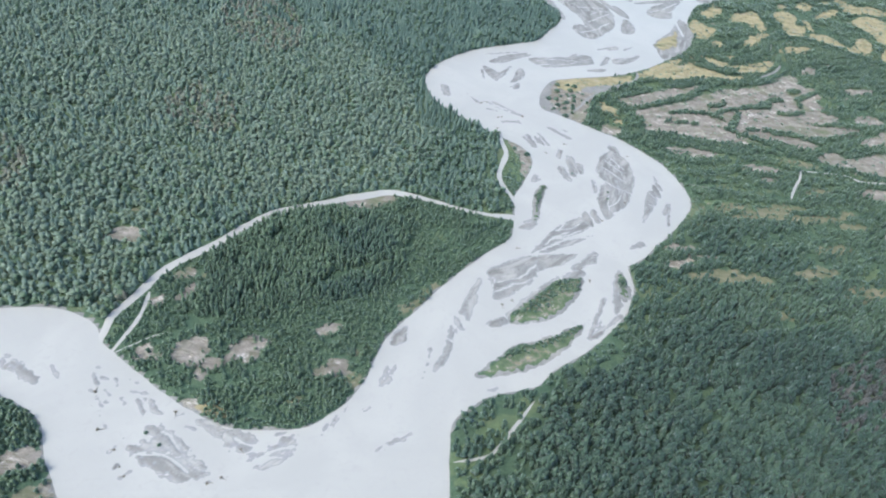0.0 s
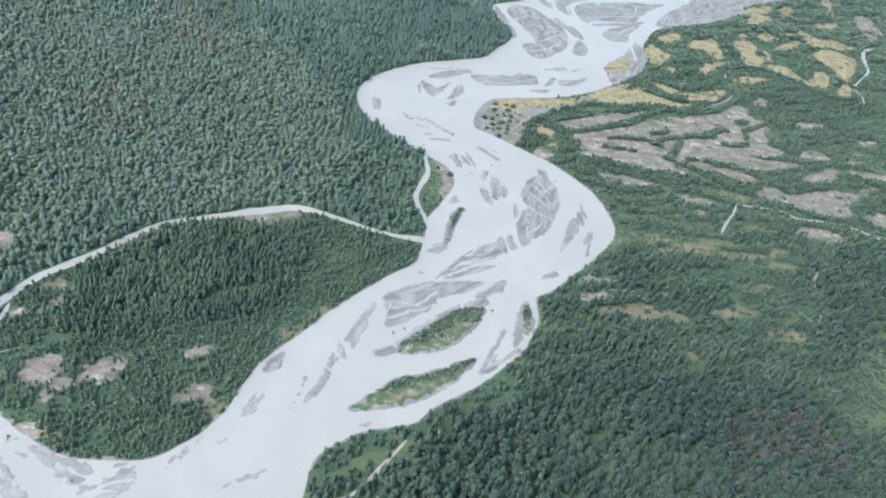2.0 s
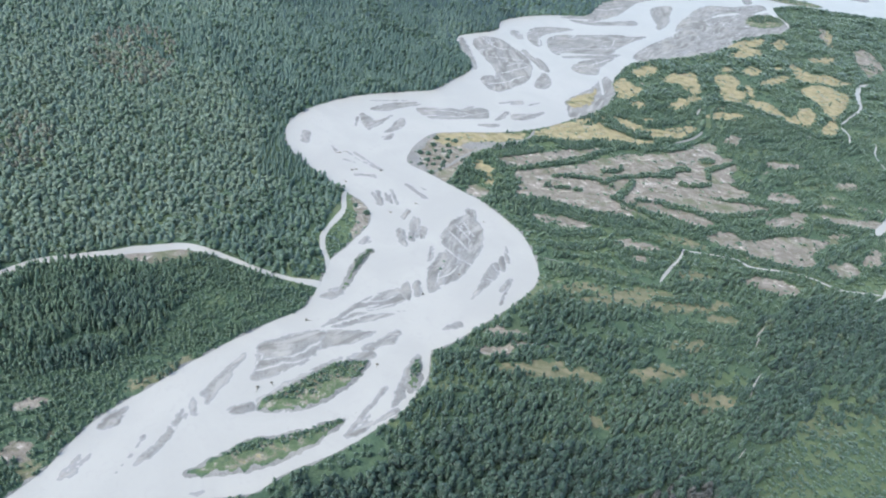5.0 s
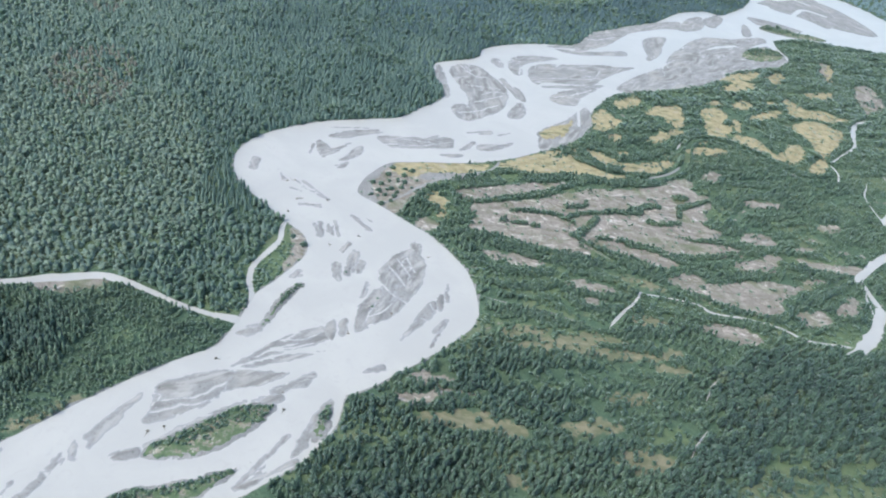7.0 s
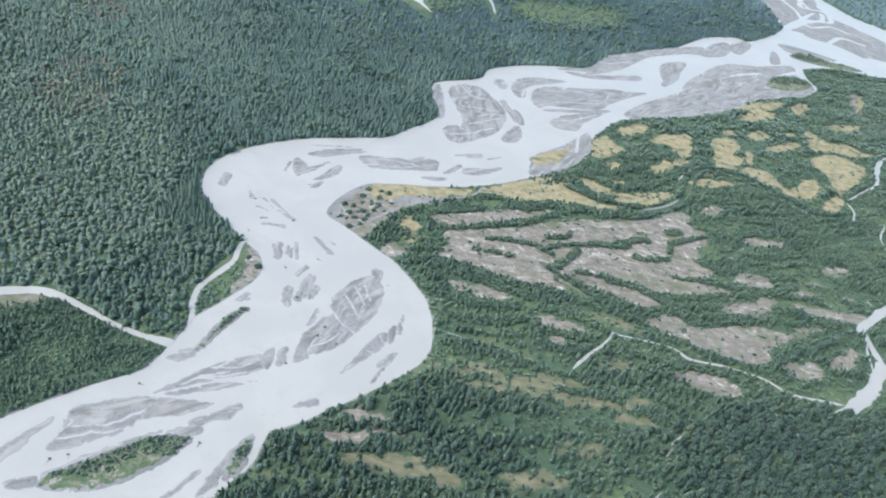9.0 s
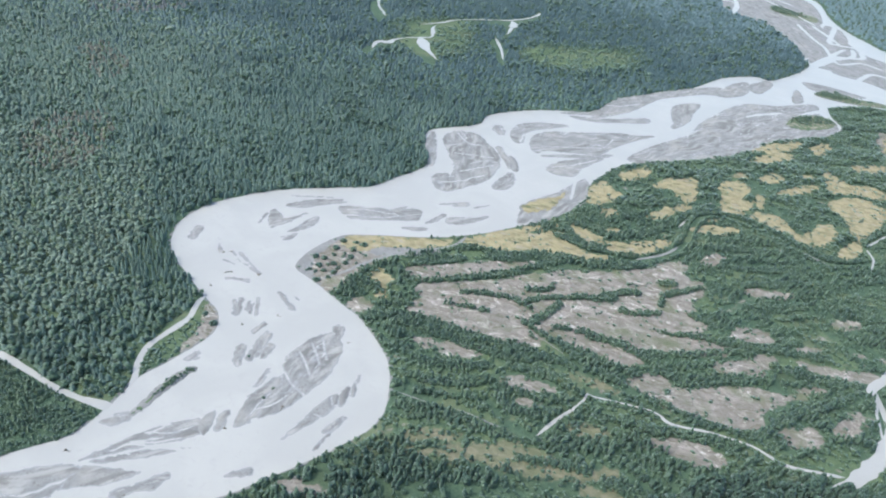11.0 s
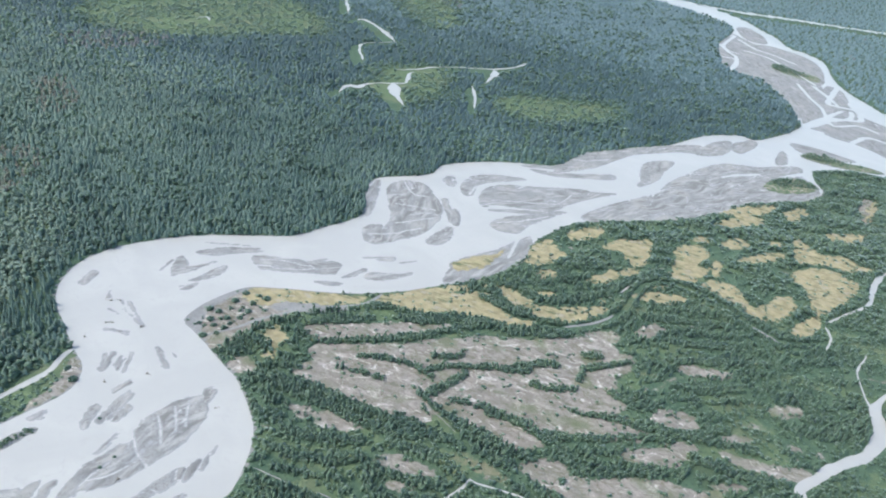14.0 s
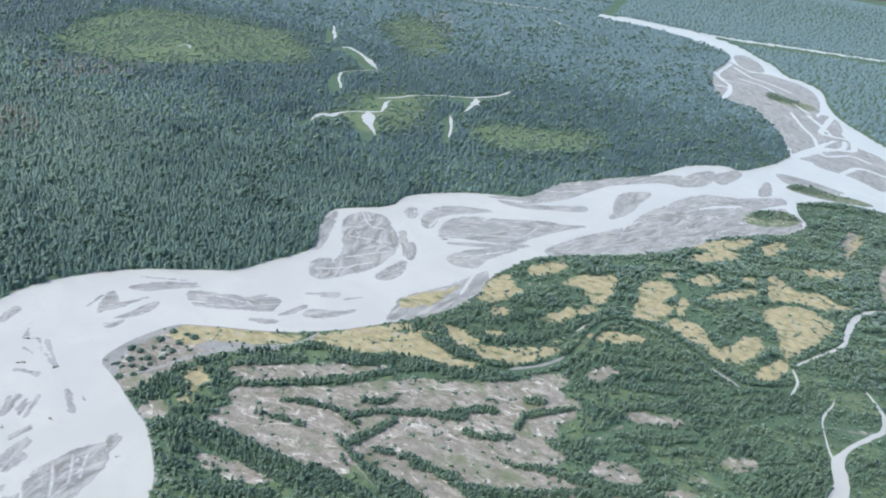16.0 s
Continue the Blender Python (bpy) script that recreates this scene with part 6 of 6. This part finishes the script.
    w = 0.34 * h * rng.uniform(0.75, 1.25, x.size)
    t = (0.35 + 0.6 * rough(x / 50, y / 50, 69) + rng.normal(0, 0.25, x.size)).clip(0, 1)
    old = smooth(field(x, y, OLD_WOOD, True, 20), -6, 6)
    t, h = t * (1 - 0.85 * old), h * (1 + 0.12 * old)
    twig = (field(x, y, TWIGS, True, 20) + 6 * rough(x / 12, y / 12, 73) > 0) & (rng.uniform(0, 1, x.size) < 0.75)
    leaf = ~twig
    z = height_at(x, y) - 0.2
    stand("poplar_wood", NEAR_LEAFY, x[leaf], y[leaf], z[leaf], h[leaf], w[leaf], OLD_POPLAR, "tall dark green balsam poplars beside the river", "wood", t[leaf])
    stand("leafless_wood", NEAR_LEAFY, x[twig], y[twig], z[twig], 0.9 * h[twig], 0.7 * w[twig], TWIG, "grey leafless poplars with bare twigs", "wood", t[twig])
    x, y = spread(300, 2600, 1500, 4800, 13.5)
    x, y = pick(in_view(x, y), x, y)
    x, y = pick((to_outline(x, y, NORTH) < -3) & clear_of_water(x, y, 8, 90), x, y)
    a, b = spread(-300, 1200, -450, 420, 9)
    k = (a > -20) & (b < 150) | (b < 1.5 * a - 650)
    k &= clear_of_water(a, b, 8)
    stand("poplar_wood", SHRUB, a[k], b[k], height_at(a, b)[k] - 0.2, rng.uniform(5, 10, k.sum()), rng.uniform(3.5, 5, k.sum()), POPLAR, "dark green poplar wood along the flight", "wood")
    # The distant woods get the palest needles, coloured for haze.
    stand("far_woods", TINY_SPRUCE, x, y, height_at(x, y) - 0.2, rng.uniform(5, 11, x.size), rng.uniform(4, 6.5, x.size), PALE_HAZED_NEEDLES, "distant dark green woods across the valley", "forest")


def near_grove(x, y):
    """The stretch of wood nearest the flight, whose trees are built one by one."""
    return (x > 195) & (x < 300) & (y > 225) & (y < 300)


def trunk_shape(limbs, seed):
    """Tapered trunk with a few rising limbs; unit height."""
    r = np.random.default_rng(seed)
    v, f = [], []

    def limb(a, b, ra, rb):
        base = len(v)
        for p, q in ((a, ra), (b, rb)):
            for k in range(5):
                v.append((p[0] + q * math.cos(1.2566 * k), p[1] + q * math.sin(1.2566 * k), p[2]))
        for k in range(5):
            m = (k + 1) % 5
            f.extend([(base + k, base + m, base + 5 + m), (base + k, base + 5 + m, base + 5 + k)])

    limb((0, 0, 0), (0.02, 0, 0.5), 0.10, 0.06)
    limb((0.02, 0, 0.5), (0, 0.02, 0.93), 0.06, 0.015)
    for k in range(limbs):
        t, z = k * 2.1 + r.uniform(-0.3, 0.3), 0.25 + 0.5 * k / limbs
        limb((0.01, 0, z), (0.55 * math.cos(t), 0.55 * math.sin(t), z + 0.16), 0.035, 0.01)
    return np.array(v), np.array(f)


def near_spruces(x, y):
    """The stretch of forest on the bank of the bend, built tree by tree."""
    return (x > 22) & (x < 75) & (y > 585) & (y < 690)


def bush_shape(seed):
    return leafy_shape(9, seed, low=-0.15, size=0.55, flat=0.55, pointed=0.5, shards=30)


def single_spruces():
    kinds = []
    for s in range(6):
        tree = new("spruce_tree")
        tagged(tree, "slender dark green spruce on the forested river bank", "tree", "spruces on the bank of the bend")
        v, f = spruce_shape(7, 5, 50 + s)
        part("crown", v * (1.9, 1.9, 8.5), f, SPRUCE, tree, smooth_shading=True, marks={"tint": np.full(len(v), 0.15 + 0.13 * s)})
        v, f = trunk_shape(0, s)
        part("trunk", v * (1.6, 1.6, 8.2), f, BARK, tree)
        kinds.append(tree)
    x, y = spread(22, 75, 585, 690, 4.4)
    plant(kinds, *pick(near_spruces(x, y) & clear_of_water(x, y, 1.5) & (to_outline(x, y, NORTH) > 1.5) & (field(x, y, LOWLAND, True, 10) < 0), x, y), 0.65, 1.2)


def bushes():
    kinds = []
    for s in range(4):
        v, f = bush_shape(70 + s)
        b = sheet("willow_bush", v * (2.3, 2.3, 2.4), f, WILLOW, True, {"tint": np.full(len(v), 0.1 + 0.1 * s)})
        kinds.append(tagged(b, "round dark green willow bush standing on gravel", "bush", "bushes on the gravel point"))
    p = np.array([q for spot in BUSHES for q in spot], float)
    plant(kinds, p[:, 0], p[:, 1], 0.7, 1.35)
    p = np.array([q for spot in BAR_BUSHES for q in spot], float)
    for a, b in p:
        bush = copy_thing(kinds[0], Matrix.Identity(4))
        bush.matrix_basis = pose(a, b, LEVEL + 0.15, 0, 0, 40 * a) @ Matrix.Scale(0.5, 4)


def snag():
    """Driftwood: a bleached trunk with its root plate and a broken branch, stranded on gravel."""
    log = new("driftwood_log")
    tagged(log, "grey stranded driftwood trunk with roots on wet gravel", "driftwood", "driftwood along the river")
    v, f = trunk_shape(0, 3)
    turned = np.stack([v[:, 2] * 6.5 - 3, v[:, 0] * 3.2, v[:, 1] * 3.2 + 0.35], -1)
    part("trunk", turned, f, BARK, log)
    v, f = bush_shape(5)
    part("root_plate", v * (0.9, 1.3, 1.3) + (-3.0, 0, 0.1), f, BARK, log)
    v, f = trunk_shape(0, 4)
    part("branch", np.stack([v[:, 2] * 1.8 + 0.4, v[:, 2] * 1.6 + v[:, 0], v[:, 1] + 0.35 + 0.3 * v[:, 2]], -1), f, BARK, log)
    p = np.array([q for spot in SNAGS for q in spot], float)
    plant([log], p[:, 0], p[:, 1], 0.4, 0.75, LEVEL + 0.05)


def plant(kinds, x, y, small, large, level=None):
    """Sets copies of some kinds of plant, each turned and sized by chance."""
    for n, (a, b) in enumerate(zip(x, y)):
        s = rng.uniform(small, large)
        z = float(height_at(np.array([a]), np.array([b]))[0]) - 0.1 if level is None else level
        m = Matrix.LocRotScale((a, b, max(z, LEVEL + 0.1)), Euler((0, 0, rng.uniform(0, 6.28))), (s * rng.uniform(0.9, 1.1), s, s * rng.uniform(0.9, 1.1)))
        if n < len(kinds):
            kinds[n].matrix_basis = m
        else:
            copy_thing(kinds[n % len(kinds)], Matrix.Identity(4)).matrix_basis = m


def single_trees():
    """Poplars built one by one in the grove nearest the flight."""
    kinds = []
    for s in range(6):
        tree = new("poplar_tree")
        tagged(tree, "balsam poplar with dark green leafy crown in a dense grove", "tree", "poplars in the near grove")
        v, f = leafy_shape(16, 100 + s, low=0.05, size=0.4, flat=0.6, pointed=0.8, spread_out=0.9, shards=80) if s < 5 else spruce_shape(7, 5, 100 + s)
        w, h = 3.5, 10.6
        part("crown", v * (w, w, h), f, OLD_POPLAR, tree, smooth_shading=True, marks={"tint": np.full(len(v), 0.15 + 0.13 * s)})
        v, f = trunk_shape(5, s)
        part("trunk", v * (w, w, h), f, BARK, tree)
        kinds.append(tree)
    x, y = spread(195, 300, 225, 300, 5.6)
    x, y = pick(near_grove(x, y) & (wet_at(x, y) < -4) & (field(x, y, STREAMS, False, 8.0) < -2), x, y)
    plant(kinds, x, y, 0.65, 1.15)


forest()
oxbow_wood()
south_bank()
island_scrub()
east_bank()
single_trees()
single_spruces()
bushes()
snag()
